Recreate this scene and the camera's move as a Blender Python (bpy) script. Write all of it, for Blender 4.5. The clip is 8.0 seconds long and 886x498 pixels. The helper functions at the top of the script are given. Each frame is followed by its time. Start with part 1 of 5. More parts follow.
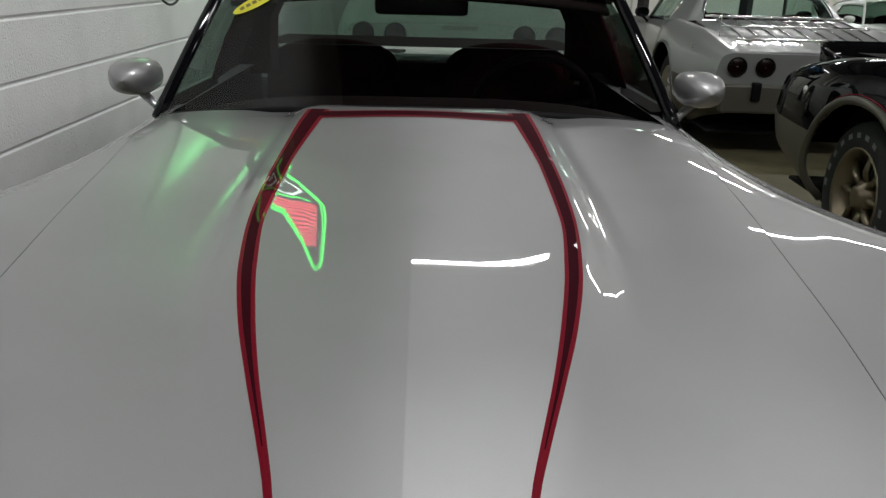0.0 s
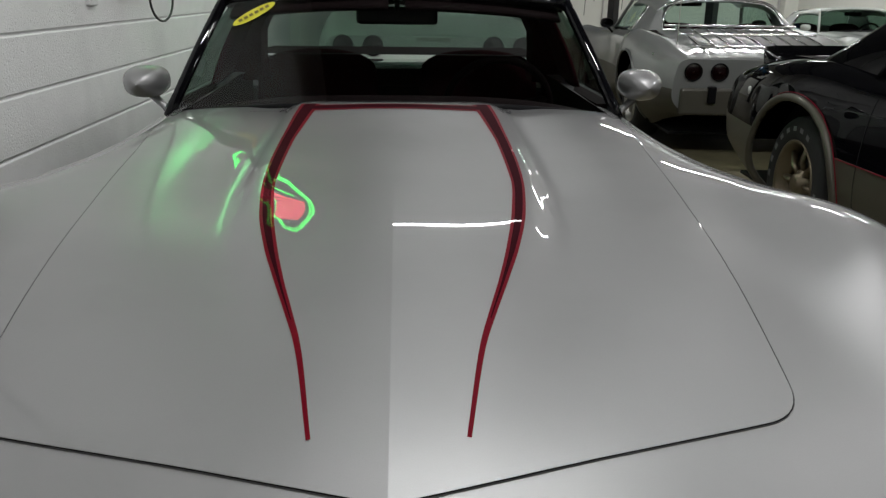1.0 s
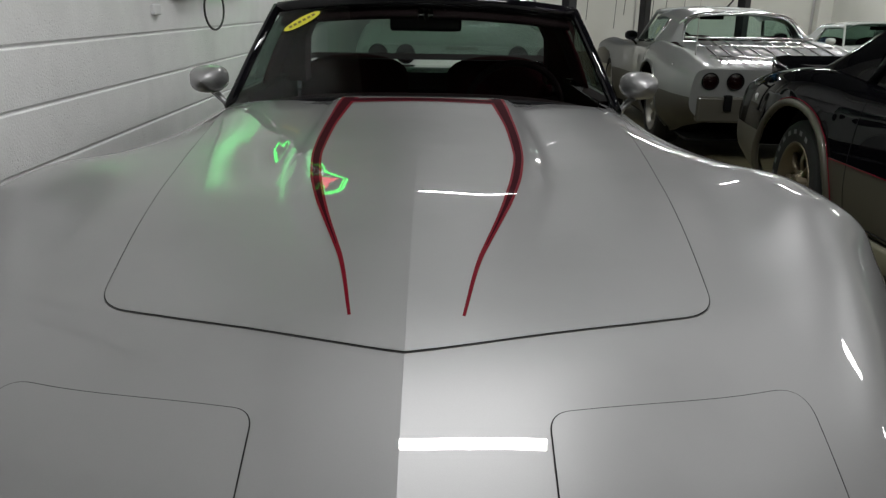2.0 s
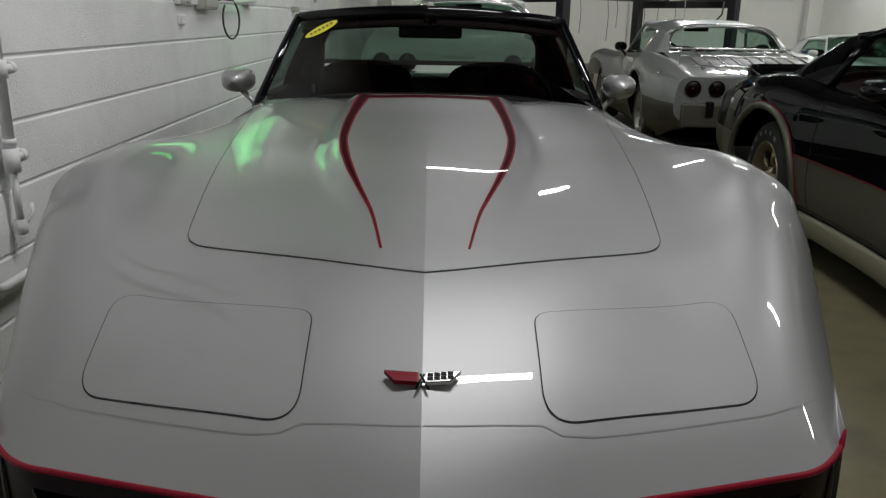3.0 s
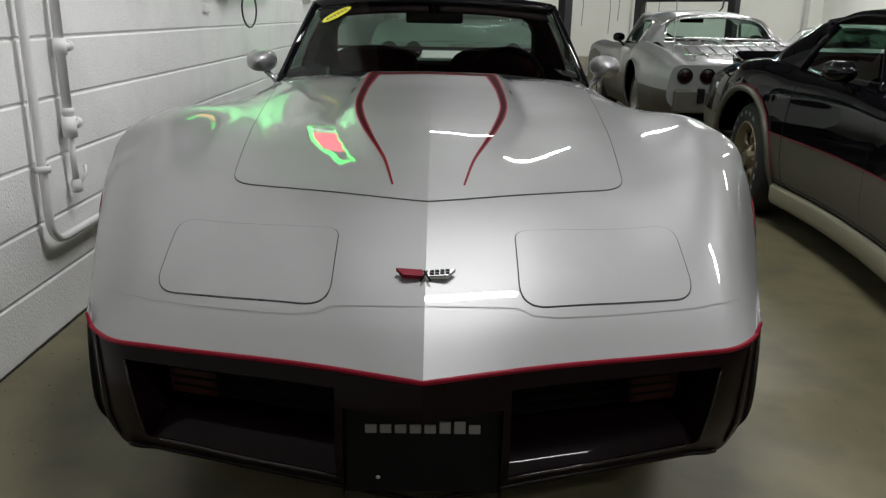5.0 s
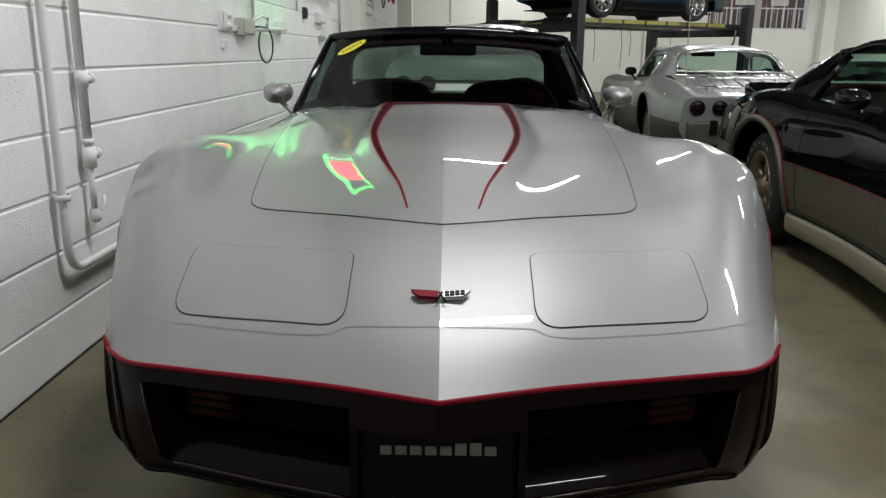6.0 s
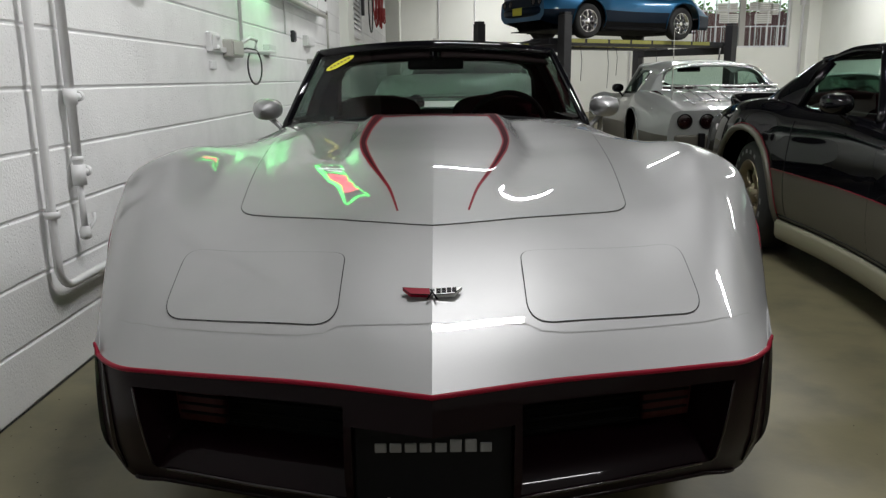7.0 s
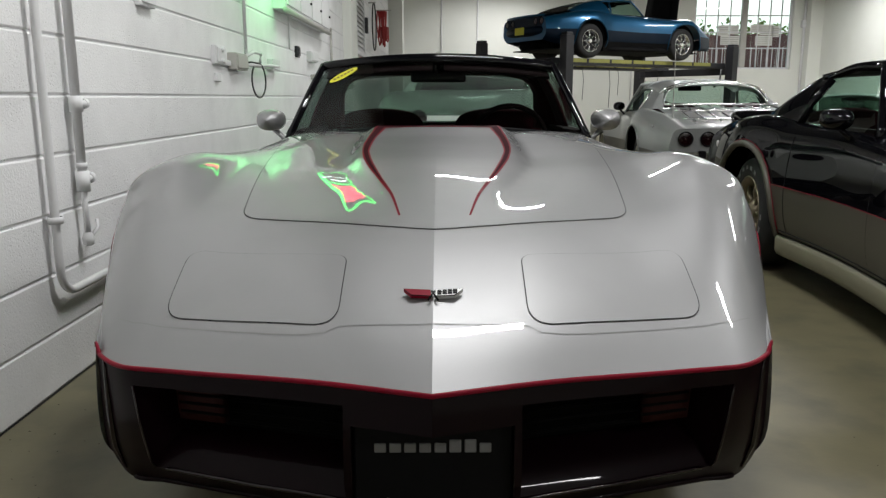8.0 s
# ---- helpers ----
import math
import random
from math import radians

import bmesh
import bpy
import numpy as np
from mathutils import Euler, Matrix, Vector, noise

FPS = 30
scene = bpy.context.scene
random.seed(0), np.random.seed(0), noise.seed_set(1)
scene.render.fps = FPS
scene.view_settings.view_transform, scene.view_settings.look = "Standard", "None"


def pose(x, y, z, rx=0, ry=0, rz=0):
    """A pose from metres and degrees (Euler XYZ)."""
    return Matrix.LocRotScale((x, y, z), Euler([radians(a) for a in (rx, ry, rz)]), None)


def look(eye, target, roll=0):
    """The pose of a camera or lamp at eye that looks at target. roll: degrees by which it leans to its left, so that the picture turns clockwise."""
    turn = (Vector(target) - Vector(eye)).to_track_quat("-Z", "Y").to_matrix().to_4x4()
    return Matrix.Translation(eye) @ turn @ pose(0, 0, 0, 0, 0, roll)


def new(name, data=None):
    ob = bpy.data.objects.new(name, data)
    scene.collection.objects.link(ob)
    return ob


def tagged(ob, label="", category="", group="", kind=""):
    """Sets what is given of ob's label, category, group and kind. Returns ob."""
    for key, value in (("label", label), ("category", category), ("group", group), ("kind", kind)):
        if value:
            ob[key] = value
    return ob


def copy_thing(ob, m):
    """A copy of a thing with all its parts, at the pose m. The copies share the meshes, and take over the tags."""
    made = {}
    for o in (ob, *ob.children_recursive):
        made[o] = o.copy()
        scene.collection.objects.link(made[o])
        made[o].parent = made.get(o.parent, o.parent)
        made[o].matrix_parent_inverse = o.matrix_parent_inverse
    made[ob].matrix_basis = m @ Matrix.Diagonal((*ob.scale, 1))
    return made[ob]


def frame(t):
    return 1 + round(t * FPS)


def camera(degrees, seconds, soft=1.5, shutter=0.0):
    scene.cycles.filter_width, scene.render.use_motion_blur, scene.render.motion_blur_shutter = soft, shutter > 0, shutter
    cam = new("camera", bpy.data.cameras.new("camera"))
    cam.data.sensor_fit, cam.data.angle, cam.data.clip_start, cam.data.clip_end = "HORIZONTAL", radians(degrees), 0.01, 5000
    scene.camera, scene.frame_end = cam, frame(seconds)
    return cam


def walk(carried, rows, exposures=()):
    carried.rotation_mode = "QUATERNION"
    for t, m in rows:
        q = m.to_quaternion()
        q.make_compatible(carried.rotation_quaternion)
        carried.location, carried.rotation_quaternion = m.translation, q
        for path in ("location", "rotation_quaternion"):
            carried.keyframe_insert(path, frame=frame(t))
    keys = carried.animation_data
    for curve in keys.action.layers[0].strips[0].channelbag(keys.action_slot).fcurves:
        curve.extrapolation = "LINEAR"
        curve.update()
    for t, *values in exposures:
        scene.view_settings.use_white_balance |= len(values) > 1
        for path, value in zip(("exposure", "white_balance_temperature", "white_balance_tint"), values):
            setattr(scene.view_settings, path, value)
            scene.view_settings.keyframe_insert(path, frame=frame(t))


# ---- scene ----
cam = camera(60.0, 8.0, 1.35)
PATH = [
    (0, (0.013, 0.172, 1.182), (0.068, 2.055, 0.51), 1.6),
    (0.5, (0.0, 0.034, 1.171), (0.027, 1.926, 0.523), 1.4),
    (1, (0.015, -0.145, 1.175), (0.12, 1.749, 0.54), 0.8),
    (1.5, (0.046, -0.316, 1.168), (0.111, 1.585, 0.551), 1.6),
    (1.7, (0.046, -0.385, 1.169), (0.075, 1.518, 0.555), 1.2),
    (2.8, (0.005, -0.794, 1.152), (0.033, 1.121, 0.576), 0.7),
    (3, (0.008, -0.861, 1.152), (0.044, 1.055, 0.578), 1.1),
    (3.5, (-0.022, -1.011, 1.151), (0.024, 0.905, 0.58), 0.9),
    (4, (-0.012, -1.138, 1.146), (0.061, 0.777, 0.574), 1.6),
    (4.5, (0.008, -1.214, 1.129), (0.058, 0.698, 0.543), 1.6),
    (4.7, (0.016, -1.225, 1.124), (0.055, 0.685, 0.535), 1.4),
    (5.8, (0.018, -1.242, 1.092), (0.005, 0.688, 0.569), 0.6),
    (6, (0.015, -1.245, 1.088), (0.0, 0.692, 0.592), 0.6),
    (6.5, (0.021, -1.251, 1.063), (0.001, 0.698, 0.616), 0.2),
    (7, (0.02, -1.259, 1.036), (0.023, 0.693, 0.601), -0.6),
    (7.5, (0.019, -1.269, 1.018), (0.027, 0.685, 0.591), -0.2),
    (8, (0.019, -1.275, 1.004), (0.02, 0.688, 0.617), -0.1),
]
walk(cam, [(t, look(eye, target, roll)) for t, eye, target, roll in PATH],
     [(0, -.52), (1.5, -.62), (3.0, -.71), (4.5, -.26), (6.0, -.15), (8.0, -.14)])

# ---------------------------------------------------------------- light and air
world = bpy.data.worlds.new("world")
scene.world = world
world.use_nodes = True
wnt = world.node_tree
sky = wnt.nodes.new("ShaderNodeTexSky")
sky.sky_type, sky.sun_disc, sky.sun_elevation, sky.sun_rotation = "NISHITA", False, radians(50), radians(200)
wnt.nodes["Background"].inputs["Strength"].default_value = 0.12
wnt.links.new(sky.outputs["Color"], wnt.nodes["Background"].inputs["Color"])

CEIL = 5.0          # ceiling height
LAMP_Z = 4.0        # fluorescent fittings hang at this height
WALL_X = -1.325     # face of the block wall
FAR_Y = 22.0        # far wall
RIGHT_X = 11.0      # right wall
BACK_Y = -5.0


def strip_lamp(x, y, power, length=1.25):
    """The light of one fluorescent fitting."""
    data = bpy.data.lights.new("tube_light", "AREA")
    data.shape, data.size, data.size_y, data.energy = "RECTANGLE", length, 0.11, power
    data.color = (1.0, 0.998, 0.99)
    ob = new("tube_light", data)
    ob.matrix_world = pose(x, y, LAMP_Z - 0.035)
    return ob


# fittings: x, y and power in watts; the last, unseen, is added to brighten the far wall
LAMPS = [(0.58, 1.28, 105), (0.66, 6.5, 62),
         (4.0, 1.8, 80), (4.0, 7.2, 80), (4.0, -3.2, 80), (8.0, 1.8, 80), (8.0, 7.2, 80),
         (5.6, 12.6, 105), (9.2, 12.6, 105), (5.6, 16.8, 105), (9.2, 18.4, 105), (1.7, 20.2, 90)]
for lx, ly, watts in LAMPS:
    strip_lamp(lx, ly, watts)

# ---------------------------------------------------------------- materials


def mat(name, base, rough=0.5, metal=0.0, var=0.12, scale=6.0, bump=0.0, bump_scale=60.0, coat=0.0, coat_rough=0.03,
        stain=None, stain_scale=1.2, per_piece=0.0, spec=0.5, world=False, pits=0.0):
    m = bpy.data.materials.new(name)
    m.use_nodes = True
    nt = m.node_tree
    b = nt.nodes["Principled BSDF"]
    b.inputs["Roughness"].default_value, b.inputs["Metallic"].default_value = rough, metal
    b.inputs["Coat Weight"].default_value, b.inputs["Coat Roughness"].default_value = coat, coat_rough
    b.inputs["Specular IOR Level"].default_value = spec
    co = nt.nodes.new("ShaderNodeTexCoord")
    where = nt.nodes.new("ShaderNodeNewGeometry").outputs["Position"] if world else co.outputs["Object"]
    n1 = nt.nodes.new("ShaderNodeTexNoise")
    n1.inputs["Scale"].default_value, n1.inputs["Detail"].default_value = scale, 6
    nt.links.new(where, n1.inputs["Vector"])
    ramp = nt.nodes.new("ShaderNodeMix")
    ramp.data_type = "RGBA"
    lo = [c * (1 - var) for c in base]
    hi = [min(1, c * (1 + var)) for c in base]
    ramp.inputs[6].default_value, ramp.inputs[7].default_value = (*lo, 1), (*hi, 1)
    nt.links.new(n1.outputs["Fac"], ramp.inputs[0])
    last = ramp.outputs[2]
    if stain:
        n2 = nt.nodes.new("ShaderNodeTexNoise")
        n2.inputs["Scale"].default_value, n2.inputs["Detail"].default_value = stain_scale, 8
        nt.links.new(where, n2.inputs["Vector"])
        rr = nt.nodes.new("ShaderNodeMapRange")
        rr.inputs[1].default_value, rr.inputs[2].default_value = 0.48, 0.72
        nt.links.new(n2.outputs["Fac"], rr.inputs[0])
        mx = nt.nodes.new("ShaderNodeMix")
        mx.data_type = "RGBA"
        mx.inputs[7].default_value = (*stain, 1)
        nt.links.new(rr.outputs[0], mx.inputs[0])
        nt.links.new(last, mx.inputs[6])
        last = mx.outputs[2]
    if per_piece:
        oi = nt.nodes.new("ShaderNodeObjectInfo")
        mr = nt.nodes.new("ShaderNodeMapRange")
        mr.inputs[3].default_value, mr.inputs[4].default_value = 1 - per_piece, 1 + per_piece
        nt.links.new(oi.outputs["Random"], mr.inputs[0])
        mu = nt.nodes.new("ShaderNodeMix")
        mu.data_type, mu.blend_type = "RGBA", "MULTIPLY"
        mu.inputs[0].default_value = 1
        nt.links.new(last, mu.inputs[6])
        nt.links.new(mr.outputs[0], mu.inputs[7])
        last = mu.outputs[2]
    nt.links.new(last, b.inputs["Base Color"])
    if bump:
        n3 = nt.nodes.new("ShaderNodeTexNoise")
        n3.inputs["Scale"].default_value, n3.inputs["Detail"].default_value = bump_scale, 5
        nt.links.new(where, n3.inputs["Vector"])
        bp = nt.nodes.new("ShaderNodeBump")
        bp.inputs["Strength"].default_value, bp.inputs["Distance"].default_value = bump, 0.004
        high = n3.outputs["Fac"]
        if pits:
            # pinholes that come in patches
            n4 = nt.nodes.new("ShaderNodeTexNoise")
            n4.inputs["Scale"].default_value, n4.inputs["Detail"].default_value = 95, 3
            nt.links.new(where, n4.inputs["Vector"])
            hole = nt.nodes.new("ShaderNodeMapRange")
            hole.inputs[1].default_value, hole.inputs[2].default_value = 0.60, 0.70
            nt.links.new(n4.outputs["Fac"], hole.inputs[0])
            n5 = nt.nodes.new("ShaderNodeTexNoise")
            n5.inputs["Scale"].default_value, n5.inputs["Detail"].default_value = 2.3, 2
            nt.links.new(where, n5.inputs["Vector"])
            patch = nt.nodes.new("ShaderNodeMapRange")
            patch.inputs[1].default_value, patch.inputs[2].default_value = 0.46, 0.60
            patch.inputs[3].default_value, patch.inputs[4].default_value = 0.12, pits
            nt.links.new(n5.outputs["Fac"], patch.inputs[0])
            deep = nt.nodes.new("ShaderNodeMath")
            deep.operation = "MULTIPLY"
            nt.links.new(hole.outputs[0], deep.inputs[0])
            nt.links.new(patch.outputs[0], deep.inputs[1])
            less = nt.nodes.new("ShaderNodeMath")
            less.operation = "SUBTRACT"
            nt.links.new(high, less.inputs[0])
            nt.links.new(deep.outputs[0], less.inputs[1])
            high = less.outputs[0]
        nt.links.new(high, bp.inputs["Height"])
        nt.links.new(bp.outputs["Normal"], b.inputs["Normal"])
    return m


def glow(name, colour, strength):
    m = bpy.data.materials.new(name)
    m.use_nodes = True
    b = m.node_tree.nodes["Principled BSDF"]
    b.inputs["Base Color"].default_value = (*[c * 0.5 for c in colour], 1)
    b.inputs["Emission Color"].default_value = (*colour, 1)
    b.inputs["Emission Strength"].default_value = strength
    return m


def glass(name, tint=(0.92, 0.97, 0.94)):
    """Thin glass: clear, with a reflection that grows towards grazing."""
    m = bpy.data.materials.new(name)
    m.use_nodes = True
    nt = m.node_tree
    nt.nodes.remove(nt.nodes["Principled BSDF"])
    tr = nt.nodes.new("ShaderNodeBsdfTransparent")
    tr.inputs["Color"].default_value = (*tint, 1)
    gl = nt.nodes.new("ShaderNodeBsdfGlossy")
    gl.inputs["Roughness"].default_value = 0.03
    lw = nt.nodes.new("ShaderNodeLayerWeight")
    lw.inputs["Blend"].default_value = 0.5
    pw = nt.nodes.new("ShaderNodeMath")
    pw.operation = "POWER"
    pw.inputs[1].default_value = 5.0
    fr = nt.nodes.new("ShaderNodeMath")
    fr.operation = "MULTIPLY_ADD"
    fr.inputs[1].default_value, fr.inputs[2].default_value = 0.9, 0.035
    nt.links.new(lw.outputs["Facing"], pw.inputs[0])
    nt.links.new(pw.outputs[0], fr.inputs[0])
    mx = nt.nodes.new("ShaderNodeMixShader")
    nt.links.new(fr.outputs[0], mx.inputs[0])
    nt.links.new(tr.outputs[0], mx.inputs[1])
    nt.links.new(gl.outputs[0], mx.inputs[2])
    nt.links.new(mx.outputs[0], nt.nodes["Material Output"].inputs["Surface"])
    return m


M_SILVER = mat("silver_paint", (0.295, 0.295, 0.30), 0.48, 0.66, 0.07, 900, coat=1.0, coat_rough=0.012, stain=(0.265, 0.265, 0.27), stain_scale=2.6)
M_SILVER2 = mat("aged_silver_paint", (0.30, 0.31, 0.305), 0.36, 0.5, 0.06, 700, coat=0.8)
M_CLARET = mat("dark_claret_paint", (0.0055, 0.0013, 0.0026), 0.4, 0.0, 0.3, 300, coat=0.15, coat_rough=0.04, spec=0.05)
M_PIT = mat("black_recess", (0.002, 0.002, 0.002), 0.7, 0.0, 0.3, 60, spec=0.05)
M_CLARET_GLOSS = mat("claret_gloss_lip", (0.006, 0.0012, 0.0035), 0.2, 0.0, 0.2, 300, coat=0.7, spec=0.2)
M_SEAM = mat("fine_seam", (0.20, 0.20, 0.20), 0.5, 0.0)
M_RED = mat("red_pinstripe", (0.21, 0.003, 0.018), 0.45, 0.0, 0.1, 200, coat=0.15, spec=0.1)
M_STRIPE_RED = mat("dark_crimson_stripe", (0.135, 0.0022, 0.010), 0.5, 0.0, 0.15, 200, coat=0.2, coat_rough=0.02, spec=0.05)
M_STRIPE_BLACK = mat("black_stripe", (0.026, 0.0014, 0.0045), 0.6, 0.0, 0.2, 200, coat=0.08, coat_rough=0.02, spec=0.02)
M_BLACK = mat("black_paint", (0.003, 0.003, 0.004), 0.25, 0.0, 0.2, 300, coat=0.55, coat_rough=0.015, spec=0.0)
M_BLACKTRIM = mat("black_trim", (0.006, 0.006, 0.007), 0.45, 0.0, 0.2, 60, bump=0.05, spec=0.08)
M_RUBBER = mat("tyre_rubber", (0.016, 0.016, 0.017), 0.75, 0.0, 0.3, 30, bump=0.2, bump_scale=120)
M_DARK = mat("dark_cavity", (0.006, 0.006, 0.007), 0.9, 0.0, 0.2, 20)
M_CREAM = mat("pale_sill_paint", (0.22, 0.21, 0.145), 0.45, 0.1, 0.08, 300, coat=0.3)
M_GOLD = mat("pewter_lower_paint", (0.082, 0.076, 0.058), 0.5, 0.2, 0.06, 600, coat=0.3)
M_BRONZE = mat("taupe_lower_paint", (0.08, 0.075, 0.06), 0.5, 0.2, 0.06, 600, coat=0.3)
M_BLUE = mat("blue_paint", (0.002, 0.075, 0.17), 0.3, 0.55, 0.1, 500, coat=0.6)
M_BLUE_DARK = mat("dark_blue_lower_paint", (0.002, 0.009, 0.022), 0.4, 0.1, 0.1, 500, coat=0.15, spec=0.1)
M_DARKMIRROR = mat("dark_mirror", (0.04, 0.04, 0.045), 0.05, 1.0)
M_WHITE_PAINT = mat("white_car_paint", (0.74, 0.78, 0.74), 0.3, 0.0, 0.03, 200, coat=1.0)
M_CHROME = mat("chrome", (0.72, 0.72, 0.73), 0.16, 1.0, 0.05, 40)
M_ALLOY = mat("alloy", (0.48, 0.47, 0.44), 0.3, 0.9, 0.1, 40)
M_GOLDWHEEL = mat("gold_alloy", (0.21, 0.175, 0.12), 0.4, 0.7, 0.12, 40)
M_SEAT = mat("dark_red_cloth", (0.022, 0.0025, 0.005), 0.95, 0.0, 0.15, 12, spec=0.05)
M_CABIN = mat("dark_cabin_trim", (0.006, 0.003, 0.0035), 0.75, 0.0, 0.3, 30, spec=0.04)
M_GLASS = glass("window_glass", (0.86, 0.92, 0.89))
M_TINT = glass("tinted_glass", (0.60, 0.74, 0.68))
M_TINT_DARK = glass("dark_tinted_glass", (0.17, 0.25, 0.21))
M_LENS = mat("amber_red_lens", (0.020, 0.0035, 0.003), 0.5, 0.0, 0.2, 60, spec=0.1)
M_TAIL = mat("tail_lens", (0.007, 0.001, 0.0014), 0.2, 0.0, 0.2, 60, coat=0.4)
M_YELLOW = mat("yellow_sticker", (0.62, 0.58, 0.04), 0.5, 0.0, 0.06, 50)
M_YELLOW_DARK = mat("sticker_print", (0.16, 0.13, 0.03), 0.6)
M_LETTER = mat("grey_white_print", (0.16, 0.16, 0.165), 0.6, 0.0, 0.05, 30)
M_BLOCK = mat("painted_block", (0.86, 0.86, 0.865), 0.55, 0.0, 0.05, 9, bump=0.5, bump_scale=110, stain=(0.76, 0.76, 0.765),
              stain_scale=2.2, per_piece=0.004, world=True, pits=1.3)
M_MORTAR = mat("painted_mortar", (0.70, 0.70, 0.71), 0.7, 0.0, 0.1, 20, bump=0.4, bump_scale=150)
M_WALL = mat("white_wall", (0.83, 0.84, 0.79), 0.6, 0.0, 0.04, 1.5, bump=0.12, bump_scale=60, stain=(0.76, 0.77, 0.71), stain_scale=0.5)
M_CEIL = mat("ceiling_paint", (0.10, 0.10, 0.10), 0.85, 0.0, 0.1, 2)
M_FLOOR = mat("sealed_concrete", (0.160, 0.143, 0.083), 0.46, 0.0, 0.22, 5.5, bump=0.10, bump_scale=60, stain=(0.104, 0.095, 0.058),
              stain_scale=4.5, world=True)
M_PIPE = mat("painted_pipe", (0.76, 0.76, 0.77), 0.45, 0.0, 0.05, 15, bump=0.1)
M_BOXGREY = mat("grey_box", (0.46, 0.45, 0.42), 0.5, 0.0, 0.08, 20)
M_CABLE = mat("black_cable", (0.02, 0.02, 0.02), 0.5)
M_STEEL = mat("dark_steel", (0.03, 0.03, 0.035), 0.45, 0.3, 0.2, 10, bump=0.1)
M_RAIL_YELLOW = mat("yellow_warning_paint", (0.34, 0.33, 0.08), 0.5, 0.0, 0.15, 8)
M_REDHOSE = mat("red_hose", (0.42, 0.03, 0.03), 0.5, 0.0, 0.15, 10)
M_GREEN = glow("green_neon", (0.05, 1.0, 0.12), 11)
M_PINK = glow("red_neon", (1.0, 0.08, 0.14), 9)
M_NWHITE = glow("white_neon", (0.75, 1.0, 0.85), 9)
M_TUBE = glow("fluorescent_tube", (1.0, 0.98, 0.92), 6)
M_FLAG = mat("emblem_white", (0.6, 0.6, 0.6), 0.3, 0.2)

# ---------------------------------------------------------------- mesh helpers


def obj(name, bm, material, parent=None, label="", smooth=True):
    me = bpy.data.meshes.new(name)
    bm.to_mesh(me)
    bm.free()
    return obm(name, me, material, parent, label, smooth)


def obm(name, me, material, parent=None, label="", smooth=True):
    for m in (material if isinstance(material, (list, tuple)) else [material]):
        me.materials.append(m)
    if smooth:
        me.shade_smooth()
    ob = new(name, me)
    if parent:
        ob.parent = parent
    if label:
        tagged(ob, label)
    return ob


part = obj


def pydata(verts, faces):
    me = bpy.data.meshes.new("mesh")
    me.from_pydata([tuple(v) for v in verts], [], [tuple(f) for f in faces])
    me.validate()
    me.update()
    return me


def box(bm, x0, y0, z0, x1, y1, z1, bevel=0.0):
    g = bmesh.ops.create_cube(bm, size=1.0)["verts"]
    for v in g:
        v.co = Vector((x0 + (v.co.x + .5) * (x1 - x0), y0 + (v.co.y + .5) * (y1 - y0), z0 + (v.co.z + .5) * (z1 - z0)))
    if bevel:
        edges = list({e for v in g for e in v.link_edges})
        bmesh.ops.bevel(bm, geom=edges, offset=bevel, segments=2, affect="EDGES", profile=0.5)
    return g


def boxed(name, dims, material, parent=None, label="", bevel=0.004):
    bm = bmesh.new()
    box(bm, *dims, bevel=bevel)
    return obj(name, bm, material, parent, label, smooth=False)


def tube_data(points, radius, sides=10, closed=False, flat=1.0):
    """Vertices and faces of a tube along points; radius may be a list."""
    pts = [Vector(p) for p in points]
    n = len(pts)
    rad = radius if isinstance(radius, (list, tuple)) else [radius] * n
    verts, faces = [], []
    prev = None
    for i, p in enumerate(pts):
        a = pts[(i - 1) % n] if closed or i else pts[0]
        b = pts[(i + 1) % n] if closed or i < n - 1 else pts[-1]
        d = (b - a).normalized()
        ref = prev if prev is not None else (Vector((0, 0, 1)) if abs(d.z) < 0.9 else Vector((1, 0, 0)))
        s = d.cross(ref)
        if s.length < 1e-6:
            s = d.cross(Vector((0, 1, 0)))
        s.normalize()
        u = s.cross(d).normalized()
        prev = u
        for k in range(sides):
            an = 2 * math.pi * k / sides
            verts.append(p + s * math.cos(an) * rad[i] + u * math.sin(an) * rad[i] * flat)
    for i in range(n if closed else n - 1):
        j = (i + 1) % n
        for k in range(sides):
            l = (k + 1) % sides
            faces.append((i * sides + k, i * sides + l, j * sides + l, j * sides + k))
    if not closed:
        faces.append(tuple(range(sides - 1, -1, -1)))
        faces.append(tuple((n - 1) * sides + k for k in range(sides)))
    return verts, faces


def tube(name, points, radius, material, parent=None, label="", sides=10, closed=False, flat=1.0):
    v, f = tube_data(points, radius, sides, closed, flat)
    return obm(name, pydata(v, f), material, parent, label)


def lathe(name, profile, material, parent=None, label="", sides=40, axis="X", centre=(0, 0, 0)):
    """profile: (along, radius) pairs turned round the axis."""
    verts, faces = [], []
    for a, r in profile:
        for k in range(sides):
            an = 2 * math.pi * k / sides
            c, s = math.cos(an) * r, math.sin(an) * r
            p = (a, c, s) if axis == "X" else ((c, a, s) if axis == "Y" else (c, s, a))
            verts.append((p[0] + centre[0], p[1] + centre[1], p[2] + centre[2]))
    for i in range(len(profile) - 1):
        for k in range(sides):
            l = (k + 1) % sides
            faces.append((i * sides + k, i * sides + l, (i + 1) * sides + l, (i + 1) * sides + k))
    return obm(name, pydata(verts, faces), material, parent, label)


